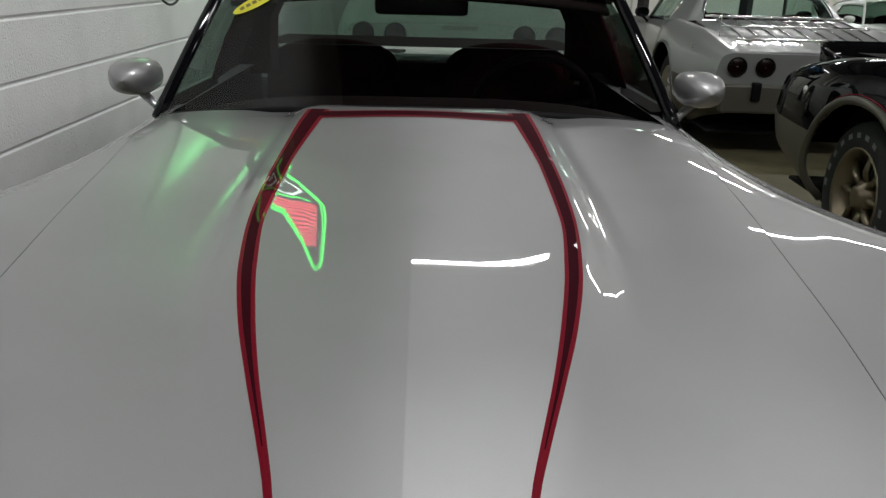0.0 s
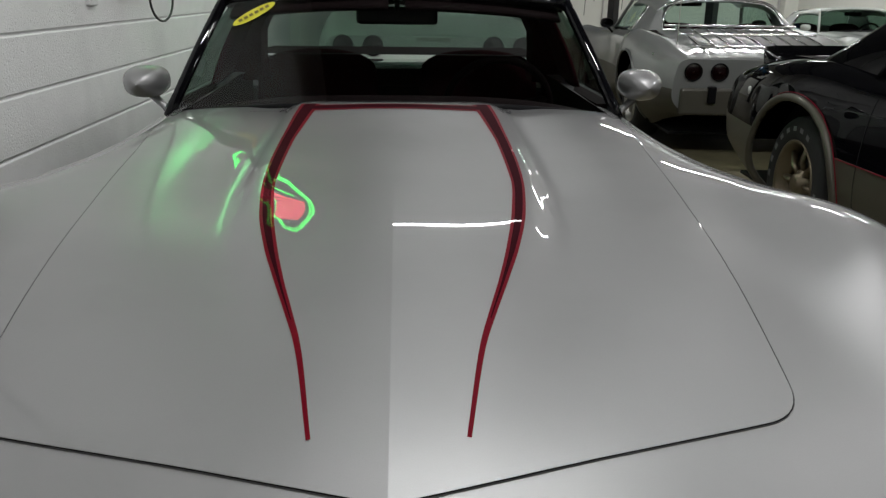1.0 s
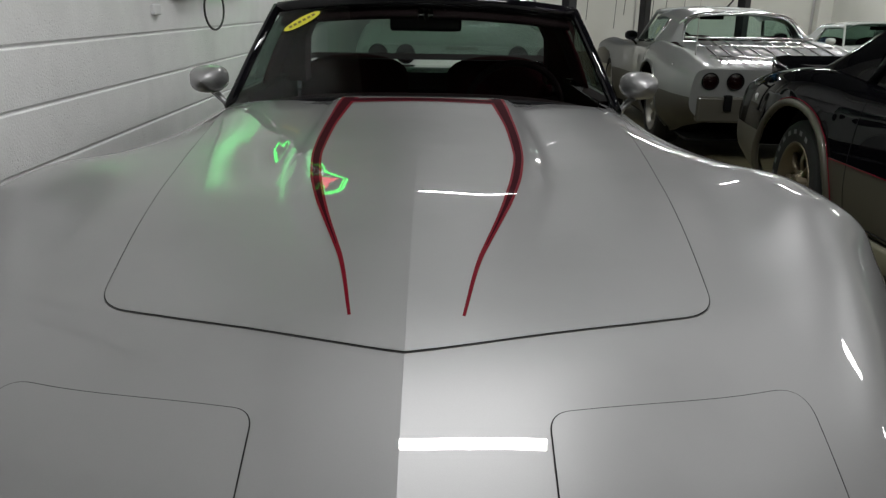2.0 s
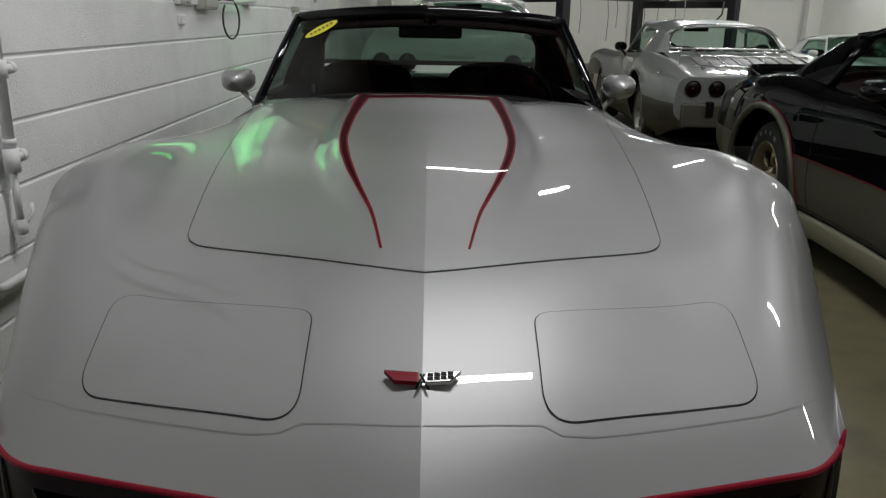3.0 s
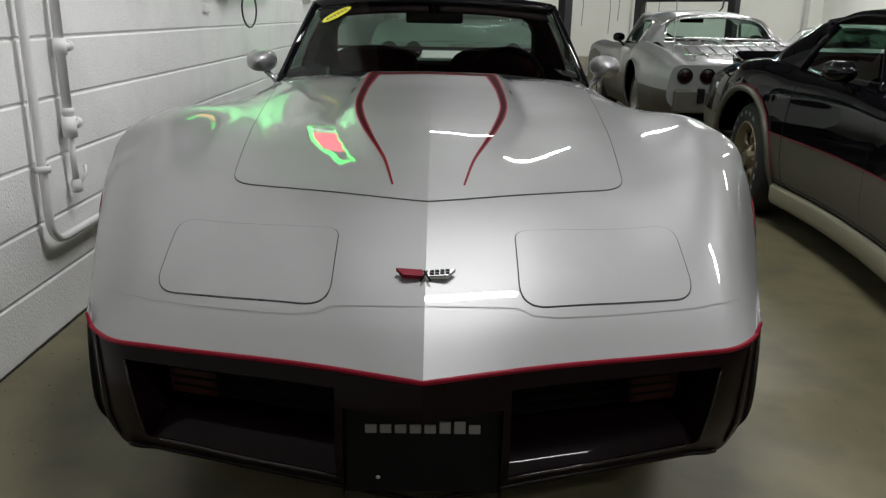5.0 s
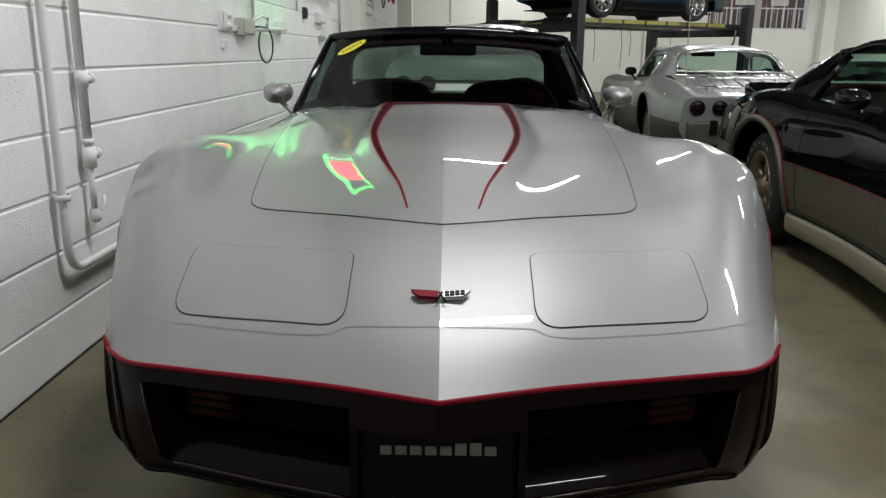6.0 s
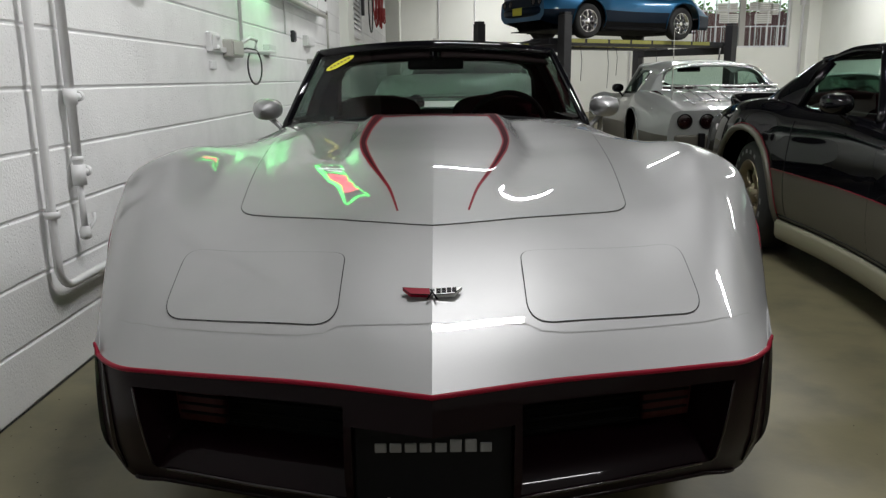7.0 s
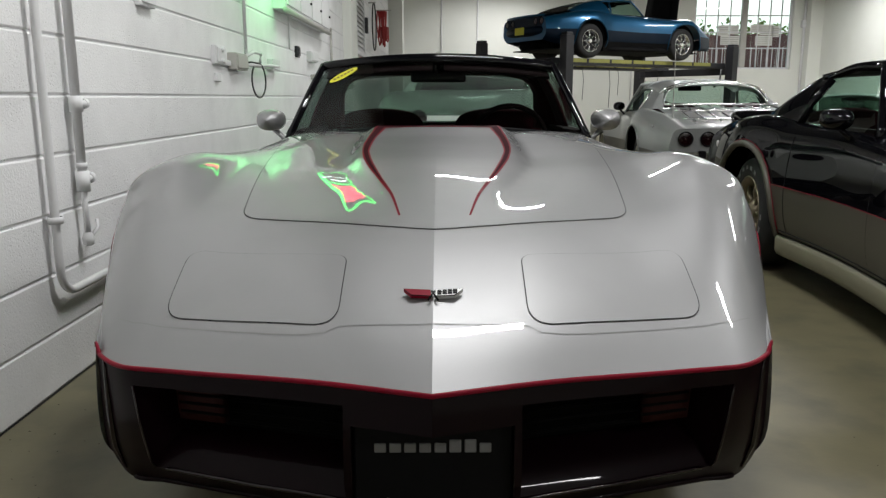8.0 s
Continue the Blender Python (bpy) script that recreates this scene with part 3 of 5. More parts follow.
def fastback(root, roof_mat, sail_mat, pillar, chrome_gap=True, dark_rear=False, hoop=.20, fall=.85, wrap=False):
    """Two lift-off roof panels with a spine between, a hoop behind and a long sloping rear window."""
    y0, y1 = 2.345, 2.93
    for sg in (-1, 1):
        rows = [[(sg * x, y0 + (y1 - y0) * s + .2 * x * x * (1 - s), roof_z(x, s)) for x in np.linspace(.018, .53, 14)] for s in np.linspace(0, 1, 10)]
        grid("roof_panel", rows, roof_mat, root, "glossy black lift-off roof panel", solid=0.03)
    rows = [[(x, y0 - .012 + (y1 - y0) * s, roof_z(x, s) + .004) for x in (-.017, -.012, 0, .012, .017)] for s in np.linspace(0, 1, 8)]
    grid("roof_spine", rows, M_BOXGREY if chrome_gap else roof_mat, root, solid=0.03)
    if chrome_gap:
        boxed("roof_latch", (-.011, 2.47, 1.17, .011, 2.80, 1.2185), M_BOXGREY, root, "pale metal strip between the roof panels", .003)
    rows = []
    for s in np.linspace(0, 1, 6):
        y = y1 + .012 + hoop * s
        rows.append([(x, y, roof_z(x * .98, 1) + .002 - .012 * s) for x in np.linspace(-.53, .53, 21)])
    grid("roof_hoop", rows, pillar, root, solid=0.03)

    def rear(x, s):
        k = 1 - s
        return Vector((x * (.94 + .06 * s), y1 + .02 + hoop + fall * s, 1.155 * k + .885 * s + .05 * math.sin(math.pi * s) - .03 * (x / .5) ** 2 * k))
    g = grid("rear_window", [[rear(x, s) for x in np.linspace(-.53, .53, 17)] for s in np.linspace(0, 1, 12)], M_TINT_DARK if dark_rear else M_TINT, root, "green tinted sloping rear window")
    g.visible_shadow = False
    deck = .928 if wrap else .892
    grid("load_cover", [[(x, y, deck - .012 * (y - 3.12)) for x in np.linspace(-.60, .60, 5)] for y in np.linspace(3.12, 3.7 if wrap else 4.0, 4)], M_CABIN, root, "dark load cover")
    for sg in (-1, 1):
        grid("sun_visor", [[screen_at(sg * x, t) + Vector((0, .05, -.006)) for x in np.linspace(.03, .60, 10)] for t in (.80, .84, .97)], M_CABIN, root, "dark sun visor", solid=.012)
    grid("headlining", [[(x, y, 1.138 - .035 * (x / .5) ** 2) for x in np.linspace(-.50, .50, 9)] for y in np.linspace(2.40, 3.10, 4)], M_CABIN, root, "dark headlining")
    for sg in (-1, 1):
        rows = []
        for s in np.linspace(0, 1, 12):
            a = rear(sg * .53, s)
            b = Vector((sg * (.655 + .03 * math.sin(math.pi * s)), 2.98 + (fall + hoop - .05) * s, .868))
            rows.append([a.lerp(b, t) + Vector((sg * .025, 0, .012)) * math.sin(math.pi * t) for t in np.linspace(0, 1, 7)])
        if wrap:
            grid("quarter_glass", rows, M_TINT_DARK, root, "wrap-round tinted quarter glass").visible_shadow = False
        else:
            grid("sail_panel", rows, sail_mat, root)
            grid("sail_trim", [[p + Vector((-sg * .02, 0, -.012)) for p in r] for r in rows], M_CABIN, root, "dark inner trim")
        top = [(sg * .528, y, roof_z(.53, (y - y0) / .6) - .035) for y in np.linspace(2.42, 2.95, 8)]
        low = [(sg * .668, y, .848) for y in np.linspace(2.12, 3.0, 8)]
        sw = grid("side_window", [low, [Vector(a).lerp(Vector(b), .5) + Vector((sg * .015, 0, 0)) for a, b in zip(low, top)], top], M_TINT_DARK if wrap else M_TINT, root,
                  "green tinted door window")
        sw.visible_shadow = False
        tube("window_pillar", [low[-1], Vector(low[-1]).lerp(Vector(top[-1]), .5) + Vector((sg * .018, 0, 0)), top[-1]], .02, pillar, root, sides=8)
        if wrap:
            # inner trim of the roll hoop beside the rear opening
            prof = [(.84, .535, .664), (.95, .535, .622), (1.03, .53, .588), (1.08, .505, .565), (1.11, .46, .55), (1.128, .36, .54), (1.134, .0, .53)]
            for ya, yb in ((2.94, 2.94), (2.94, 3.10)):
                if ya == yb:
                    rows = [[(sg * xi, ya, z), (sg * xo, ya, z + (.03 if z > 1.1 else 0))] for z, xi, xo in prof]
                else:
                    rows = [[(sg * xi, ya, z), (sg * xi, yb, z)] for z, xi, xo in prof]
                grid("hoop_trim", rows, M_SEAT, root, "dark red hoop trim", solid=.006, smooth=False)
        if wrap:
            rows = []
            for y in np.linspace(2.60, 2.95, 5):
                lo, hi = Vector((sg * .652, y, .85)), Vector((sg * .515, y, 1.135))
                rows.append([lo.lerp(hi, t) + Vector((sg * .012, 0, 0)) * math.sin(math.pi * t) for t in np.linspace(0, 1, 5)])
            grid("quarter_trim", rows, M_SEAT, root, "dark red quarter trim", solid=.008)
        tube("window_rail", [(sg * .53, y, roof_z(.53, (y - y0) / .6) - .02) for y in np.linspace(2.38, 2.98, 8)], .014, pillar, root, sides=8)


def notchback(root, paint):
    """A hard top with an upright rear window in a bright frame."""
    def top(x, s):
        return Vector((x, 2.34 + .95 * s, 1.185 + .02 * math.sin(math.pi * min(1, s * 1.2)) - .025 * (x / .53) ** 2 - .075 * (x / .53) ** 6 - .035 * s * s))
    grid("hard_top", [[top(x, s) for x in np.linspace(-.53, .53, 21)] for s in np.linspace(0, 1, 14)], paint, root, solid=0.03)
    lowb = lambda x: Vector((x * 1.08, 3.50, .895))
    fr = [lowb(x).lerp(top(x, 1), s) for x, s in ((-.49, 0), (-.487, .45), (-.475, .72), (-.445, .86), (-.38, .93), (-.2, .945), (0, .95))]
    fr += [Vector((-p.x, p.y, p.z)) for p in fr[-2::-1]]
    tube("window_trim", fr, .013, M_CHROME, root, sides=8, closed=True)
    grid("rear_window", [[lowb(x).lerp(top(x, 1), s) + Vector((0, -.006, 0)) for x in np.linspace(-.49, .49, 9)] for s in np.linspace(0, .93, 5)], M_TINT, root).visible_shadow = False
    tube("roof_trim", [top(x, 1) + Vector((0, .008, -.006)) for x in np.linspace(-.53, .53, 17)], .014, M_CHROME, root, sides=8)
    for sg in (-1, 1):
        rows = []
        for t in np.linspace(0, 1, 8):
            a = lowb(sg * .49).lerp(top(sg * .49, 1), t)
            b = Vector((sg * .66, 3.46 - .1 * t, .885)).lerp(top(sg * .53, .98), t)
            c = Vector((sg * .672, 2.98, .87)).lerp(top(sg * .53, .66), t)
            rows.append([a, b.lerp(a, .4) + Vector((sg * .012, .01, 0)), b, b.lerp(c, .5) + Vector((sg * .01, 0, 0)), c])
        grid("rear_quarter", rows, paint, root)
        tube("window_pillar", [(sg * .668, 2.98, .87), tuple(top(sg * .535, .66))], .016, M_CHROME, root, sides=8)
        low = [(sg * .668, y, .848) for y in np.linspace(2.12, 2.98, 6)]
        up = [tuple(top(sg * .53, s)) for s in np.linspace(.06, .66, 6)]
        grid("side_window", [low, up], M_TINT, root).visible_shadow = False
    grid("rear_deck", [[(x, y, .897 - .165 * ((y - 3.48) / 1.12) ** 1.3 + .010 * (1 - (x / .6) ** 2)) for x in np.linspace(-.6, .6, 13)] for y in np.linspace(3.48, 4.58, 12)], paint, root)


def tail_lights(root, xs=(-.577, -.385, .385, .577), z=.645):
    for x in xs:
        lamp = lathe("tail_light", [(LEN - .01, .064), (LEN + .012, .067), (LEN + .014, .060), (LEN + .003, .056)], M_BLACKTRIM, root, "recessed round tail light", 28, "Y", (x, 0, z))
        lathe("lens", [(LEN + .003, .056), (LEN + .008, .03), (LEN + .010, .001)], M_TAIL, lamp, "dark red lens", 24, "Y", (x, 0, z))
        lathe("reflector", [(LEN + .009, .010), (LEN + .012, .007), (LEN + .013, .001)], M_TAIL, lamp, "", 14, "Y", (x, 0, z))

# ---------------------------------------------------------------- pieces on the upper body


def resample(pts, step, closed=False):
    p = [Vector(q) for q in pts]
    if closed:
        p = p + [p[0]]
    out = []
    for a, b in zip(p, p[1:]):
        n = max(1, int(math.ceil((b - a).length / step)))
        out += [a.lerp(b, k / n) for k in range(n)]
    if not closed:
        out.append(p[-1])
    return out


def rounded(corners, radii, n=8):
    """A closed outline in plan with rounded corners."""
    out = []
    m = len(corners)
    for i, r in enumerate(radii):
        a, b, c = (Vector(corners[(i + k) % m]) for k in (-1, 0, 1))
        if r <= 0:
            out.append(b)
            continue
        u, w = (a - b).normalized(), (c - b).normalized()
        p, q = b + u * r, b + w * r
        for k in range(n + 1):
            t = k / n
            out.append(p * (1 - t) ** 2 + b * 2 * t * (1 - t) + q * t * t)
    return out


def ribbon(name, path, left, right, lift, material, parent, label="", closed=False):
    """A band lying on the upper body: path in plan, with its half widths to either side (numbers or lists)."""
    p = [Vector((q[0], q[1])) for q in path]
    n = len(p)
    verts, faces = [], []
    for i in range(n):
        a = p[i - 1] if (closed or i) else p[0]
        b = p[(i + 1) % n] if (closed or i < n - 1) else p[-1]
        d = (b - a).normalized()
        nrm = Vector((-d.y, d.x))
        l = left[i] if isinstance(left, list) else left
        r = right[i] if isinstance(right, list) else right
        for t in (0, .5, 1):
            q = p[i] + nrm * (l * (1 - t) - r * t)
            verts.append((q.x, q.y, top_z(q.x, q.y) + lift))
    for i in range(n if closed else n - 1):
        j = (i + 1) % n
        for k in (0, 1):
            faces.append((i * 3 + k, i * 3 + k + 1, j * 3 + k + 1, j * 3 + k))
    me = pydata(verts, faces)
    bm = bmesh.new()
    bm.from_mesh(me)
    bmesh.ops.recalc_face_normals(bm, faces=bm.faces)
    if sum(f.normal.z for f in bm.faces) < 0:
        bmesh.ops.reverse_faces(bm, faces=bm.faces)
    bm.to_mesh(me)
    bm.free()
    return obm(name, me, material, parent, label)


def panel(name, outline, lift, material, parent, label="", step=0.022):
    """A body panel that follows the upper body inside an outline in plan, standing proud by lift with a turned-down rim."""
    from mathutils.geometry import delaunay_2d_cdt
    edge = resample([(p[0], p[1], 0) for p in outline], step, True)
    ring = [Vector((p.x, p.y)) for p in edge]
    xs, ys = [p.x for p in ring], [p.y for p in ring]
    inner = []

    def inside(px, py):
        hit = False
        k = len(ring) - 1
        for i in range(len(ring)):
            a, b = ring[i], ring[k]
            if (a.y > py) != (b.y > py) and px < (b.x - a.x) * (py - a.y) / (b.y - a.y) + a.x:
                hit = not hit
            k = i
        return hit
    gx = np.arange(math.ceil(min(xs) / step), math.ceil(max(xs) / step)) * step
    gy = np.arange(min(ys), max(ys), step)
    arr = np.array([(p.x, p.y) for p in ring])
    for x in gx:
        for y in gy:
            if inside(x, y) and np.min(np.hypot(arr[:, 0] - x, arr[:, 1] - y)) > step * .55:
                inner.append(Vector((x, y)))
    n = len(ring)
    vs, _, fs, *_ = delaunay_2d_cdt(ring + inner, [], [list(range(n))], 1, 1e-6)
    verts = [(p.x, p.y, top_z(p.x, p.y) + lift) for p in vs]
    faces = [tuple(f) for f in fs]
    base = len(verts)
    c = sum(ring, Vector((0, 0))) / n
    for p in ring:
        d = (p - c).normalized() * .002
        verts.append((p.x + d.x, p.y + d.y, top_z(p.x, p.y) + lift - .001))
    for p in ring:
        verts.append((p.x, p.y, top_z(p.x, p.y) - .004))
    for i in range(n):
        j = (i + 1) % n
        faces.append((base + i, base + j, base + n + j, base + n + i))
    me = pydata(verts, faces)
    bm = bmesh.new()
    bm.from_mesh(me)
    top_faces = [f for f in bm.faces if abs(f.normal.z) > .3]
    for f in top_faces:
        if f.normal.z < 0:
            f.normal_flip()
    for e in bm.edges:
        p, q = e.verts[0].co, e.verts[1].co
        if abs(p.x) + abs(q.x) < 1e-4 and p.y < 1.25:
            e.smooth = False
    bm.to_mesh(me)
    bm.free()
    me.polygons.foreach_set("use_smooth", [True] * len(me.polygons))
    return obm(name, me, material, parent, label, None)


def plan_front(x):
    return float(plan_y(x, 0))


def fascia(root):
    """The dark lower bumper: a swept skin with two grille openings and a plate recess."""
    xs = np.concatenate([np.linspace(0, .15, 4), np.linspace(.165, .615, 18), np.linspace(.63, .727, 9)])
    zt = lambda x: float(np.interp(x, SX[0][:SPLIT + 1], SZ[0][:SPLIT + 1])) - .004
    rows_s = [0, .06, .13, .25, .38, .52, .66, .80, .92, 1.0]

    def pt(x, s, sg, push=0.0):
        z1 = zt(x)
        zb = .195
        z = z1 + (zb - z1) * s
        bulge = -.018 * math.sin(math.pi * min(1, s * 1.1)) + .07 * max(0, s - .75) / .25 * .9
        k = max(0, (x - .6) / .127)
        lean = min(1, max(0, (x - .35) / .25)) * min(1, max(0, (.727 - x) / .10))
        xx = x - .045 * s * lean * min(1, max(0, (1 - s) / .2)) - .035 * (max(0, s - .7) / .3) ** 1.5 * k
        return (sg * xx, plan_front(x) + .004 + bulge * (1 - k) + push, z)
    n = len(rows_s)
    for sg in (-1, 1):
        verts = [pt(x, s, sg) for x in xs for s in rows_s]
        faces = []
        for i in range(len(xs) - 1):
            xm = (xs[i] + xs[i + 1]) / 2
            for j in range(n - 1):
                sm = (rows_s[j] + rows_s[j + 1]) / 2
                if .165 < xm < .615 and .13 < sm < .80:
                    continue
                if xm < .15 and sm > .2 and sm < .92:
                    continue
                f = (i * n + j, (i + 1) * n + j, (i + 1) * n + j + 1, i * n + j + 1)
                faces.append(f if sg > 0 else f[::-1])
        obm("front_bumper", pydata(verts, faces), M_CLARET, root, "dark claret lower bumper cover")
        # opening: reveal, back and slats
        xo = [x for x in xs if .164 < x < .616]
        back = lambda x, s: pt(.165 + (x - .165) * .84, s, sg, .13)
        xo = np.array(xo)
        grid("grille_reveal", [[pt(x, .13, sg) for x in xo], [back(x, .15) for x in xo]], M_CLARET, root)
        rows = []
        for t in np.linspace(0, 1, 7):
            rows.append([Vector(pt(x, .80, sg)).lerp(Vector(back(x, .56)), t) + Vector((0, -.012, .012)) * math.sin(math.pi * t) for x in xo])
        grid("grille_ramp", rows, M_CLARET, root, "dark claret ramp below the grille")
        for x in (xo[0], xo[-1]):
            grid("grille_reveal", [[Vector(pt(x, .13 + .67 * q, sg)).lerp(Vector(back(x, .15 + .41 * q)), t) for q in np.linspace(0, 1, 6)] for t in (0, .5, 1)], M_CLARET, root)
        grid("grille_back", [[back(x, s) for x in xo] for s in np.linspace(.15, .56, 4)], M_PIT, root)
        for k in range(4):
            s = .22 + .08 * k
            tube("grille_slat", [pt(x, s, sg, .095) for x in np.linspace(.175, .44, 9)], .0035, M_PIT, root, sides=6)
        lamp = grid("parking_light", [[pt(x, s, sg, .085) for x in np.linspace(.425, .535, 6)] for s in np.linspace(.18, .44, 6)], M_LENS, root, "ribbed amber-red parking light", solid=.02)
        for s in (.245, .31, .375):
            tube("lens_rib", [pt(x, s, sg, .064) for x in np.linspace(.425, .535, 5)], .0035, M_PIT, lamp, sides=6)
        tube("grille_lip", [pt(x, .80, sg, .002) for x in xo[:-1]], .0045, M_CLARET_GLOSS, root, sides=8)
        tube("bumper_fold", [pt(.694, s, sg, -.002) for s in np.linspace(.03, .93, 14)], [.002 + .0055 * math.sin(math.pi * q) for q in np.linspace(.05, .95, 14)], M_CLARET_GLOSS, root, sides=8)
        tube("opening_lip", [pt(xo[-1], s, sg, .001) for s in np.linspace(.14, .80, 12)], .0028, M_CLARET_GLOSS, root, sides=8)
        # lower edge
        tube("bumper_edge", [pt(x, .985, sg) for x in xs[:-5]], .006, M_CLARET, root, sides=6)
    # plate recess with the lettered insert
    bm = bmesh.new()
    box(bm, -.148, .055, .225, .148, .075, .452, bevel=.004)
    plate = part("plate_insert", bm, M_BLACKTRIM, root, "black plate insert with a pale grey word", False)
    x0, x1 = -.112, .112
    n_let = 8
    w = (x1 - x0) / n_let
    for k in range(n_let):
        tall = .026 if k in (5, 6) else .019
        bm = bmesh.new()
        box(bm, x0 + w * k + .003, .0515, .356, x0 + w * (k + 1) - .003, .056, .356 + tall, bevel=.002)
        part("print_bar", bm, M_LETTER, plate, "pale grey bar", False)
    for sg in (-1, 1):
        grid("recess_side", [[(sg * .151, y, z) for z in np.linspace(.215, .46, 4)] for y in (.046, .09)], M_CLARET, root)
    lathe("plate_bolt", [(.050, .0042), (.049, .003), (.048, .001)], M_BOXGREY, plate, "", 10, "Y", (-.085, 0, .262))


def silver_coupe():
    root = empty("sports_coupe", "silver sports coupe with red and black bonnet stripes beside block wall", "car")
    body_mesh(root, M_SILVER, M_CLARET, True)
    fascia(root)
    # bonnet, headlight doors and the gaps round them
    side = [(.482, .620), (.503, .87), (.523, 1.10), (.545, 1.35), (.563, 1.55), (.598, 1.80), (.604, 1.93)]
    H = [(-.482, .620), (0, .480)] + side + [(-x, y) for x, y in side[:0:-1]]
    hood_edge = rounded(H, [.05, 0, .05, .05, .05, .05, .05, .05, .02, .02, .05, .05, .05, .05, .05])
    panel("bonnet", hood_edge, .0025, M_SILVER, root, "silver bonnet with a raised centre")
    gap_path = resample([(p.x, p.y, 0) for p in hood_edge], .02, True)
    gap_half = [float(np.interp(q.y, (.60, .70), (.0009, .0024))) for q in gap_path]
    ribbon("bonnet_gap", gap_path, gap_half, gap_half, .0012, M_DARK, root, closed=True)
    for sg in (-1, 1):
        door = [(sg * .193, .390), (sg * .190, .172), (sg * .571, .287), (sg * .566, .484)]
        edge = rounded(door, [.028, .06, .05, .05], 10)
        pn = panel("headlight_door", edge, .0022, M_SILVER, root, "flush silver headlight door")
        ribbon("gap", resample([(p.x, p.y, 0) for p in edge],   .015, True), .0019, .0019, .0012, M_DARK, pn, closed=True)
    # seam of the soft nose
    for sg in (-1, 1):
        pts = [(sg * x, y) for x, y in ((.004, .150), (.10, .163), (.183, .173), (.213, .162), (.26, .168), (.317, .184), (.44, .223), (.57, .266), (.64, .297), (.685, .332))]
        ribbon("nose_seam", resample([(a, b, 0) for a, b in pts], .02), .0011, .0011, .0008, M_SEAM, root)
    # two-tone pinstripe round the nose and along the flanks
    edge = [(SX[0][c], SZ[0][c]) for c in range(SPLIT + 1)]
    half = [(x, plan_front(x) - .003, z - .003) for x, z in edge]
    pts = [(-x, y, z) for x, y, z in half[::-1]] + half[1:]
    thick = [.0052 * min(1, .25 + .75 * min(k, len(pts) - 1 - k) / 5) for k in range(len(pts))]
    tube("nose_pinstripe", pts, thick, M_RED, root, sides=8)
    for sg in (-1, 1):
        pts = []
        for a in np.linspace(2.62, .35, 26):
            y, z = AXLE_F + (ARCH + .012) * math.cos(a), WHEEL_R + (ARCH + .012) * math.sin(a)
            pts.append((sg * (side_x(y, z) + .006), y, z))
        tube("arch_pinstripe", pts, .0045, M_RED, root, sides=8)
    arch_lip(root, AXLE_F, M_CLARET)
    arch_lip(root, AXLE_R, M_CLARET)
    # bonnet stripes
    out = spline([(.565, .088), (.73, .121), (.79, .139), (.875, .166), (.98, .197), (1.115, .226), (1.29, .246), (1.45, .2525), (1.6, .254), (1.75, .253), (1.905, .248)])
    inn = spline([(.565, .083), (.73, .113), (.79, .129), (.875, .1525), (.98, .177), (1.115, .202), (1.29, .222), (1.53, .225), (1.84, .205), (1.905, .200)])
    ys = np.linspace(.565, 1.905, 70)
    for sg in (-1, 1):
        path = [(sg * (out(y) + inn(y)) / 2, y) for y in ys]
        half = [float(out(y) - inn(y)) / 2 for y in ys]
        st = ribbon("bonnet_stripe", path, half, half, .0034, M_STRIPE_RED, root, "dark red bonnet stripe with a black core")
        core = [max(0.0004, h * np.interp(y, (.75, 1.0, 1.3), (.1, .50, .62))) for h, y in zip(half, ys)]
        k = int(np.searchsorted(ys, .76))
        ribbon("black_core", path[k:], core[k:], core[k:], .0042, M_STRIPE_BLACK, st)
    cross = [(x, 1.872 - .02 * (x / .23) ** 2) for x in np.linspace(-.235, .235, 30)]
    st = ribbon("bonnet_stripe", cross, .029, .029, .0038, M_STRIPE_RED, root, "dark red bonnet stripe with a black core")
    ribbon("black_core", cross, .019, .019, .0046, M_STRIPE_BLACK, st)
    # crossed-flag nose badge as plain shapes
    badge = new("nose_badge")
    badge.parent = root
    tagged(badge, "small red and chequered nose badge")
    zc, yc = top_z(0, .224) + .006, .224
    tilt = math.atan((top_z(0, .24) - top_z(0, .20)) / .04)
    for sg, mt in ((-1, M_RED), (1, M_FLAG)):
        bm = bmesh.new()
        pts = [(sg * .004, -.009), (sg * .044, -.006), (sg * .060, .014), (sg * .006, .010)]
        top = [bm.verts.new((x, y, .003)) for x, y in pts]
        bot = [bm.verts.new((x, y, -.006)) for x, y in pts]
        bm.faces.new(top)
        bm.faces.new(bot[::-1])
        for i in range(4):
            bm.faces.new((top[i], bot[i], bot[(i + 1) % 4], top[(i + 1) % 4]))
        bmesh.ops.recalc_face_normals(bm, faces=bm.faces)
        ob = part("flag", bm, mt, badge, "", False)
        ob.matrix_basis = pose(0, yc, zc, math.degrees(tilt), 0, 0)
        if sg > 0:
            for k in range(8):
                bm = bmesh.new()
                cx, cy = .008 + .0105 * (k // 2), (-.006 if (k // 2 + k) % 2 else .002) + .0012 * (k // 2)
                box(bm, cx, cy, .0028, cx + .009, cy + .006, .0042)
                o2 = part("square", bm, M_BLACKTRIM, ob, "", False)
        tube("flag_rim", [pose(0, yc, zc, math.degrees(tilt)) @ Vector((x, y, .002)) for x, y in pts], .0011, M_BLACKTRIM, badge, sides=6, closed=True)
        tube("flag_pole", [pose(0, yc, zc, math.degrees(tilt)) @ Vector(p) for p in ((sg * .003, .006, .003), (-sg * .010, -.022, .002))], .0022, M_BLACKTRIM, badge, sides=6)
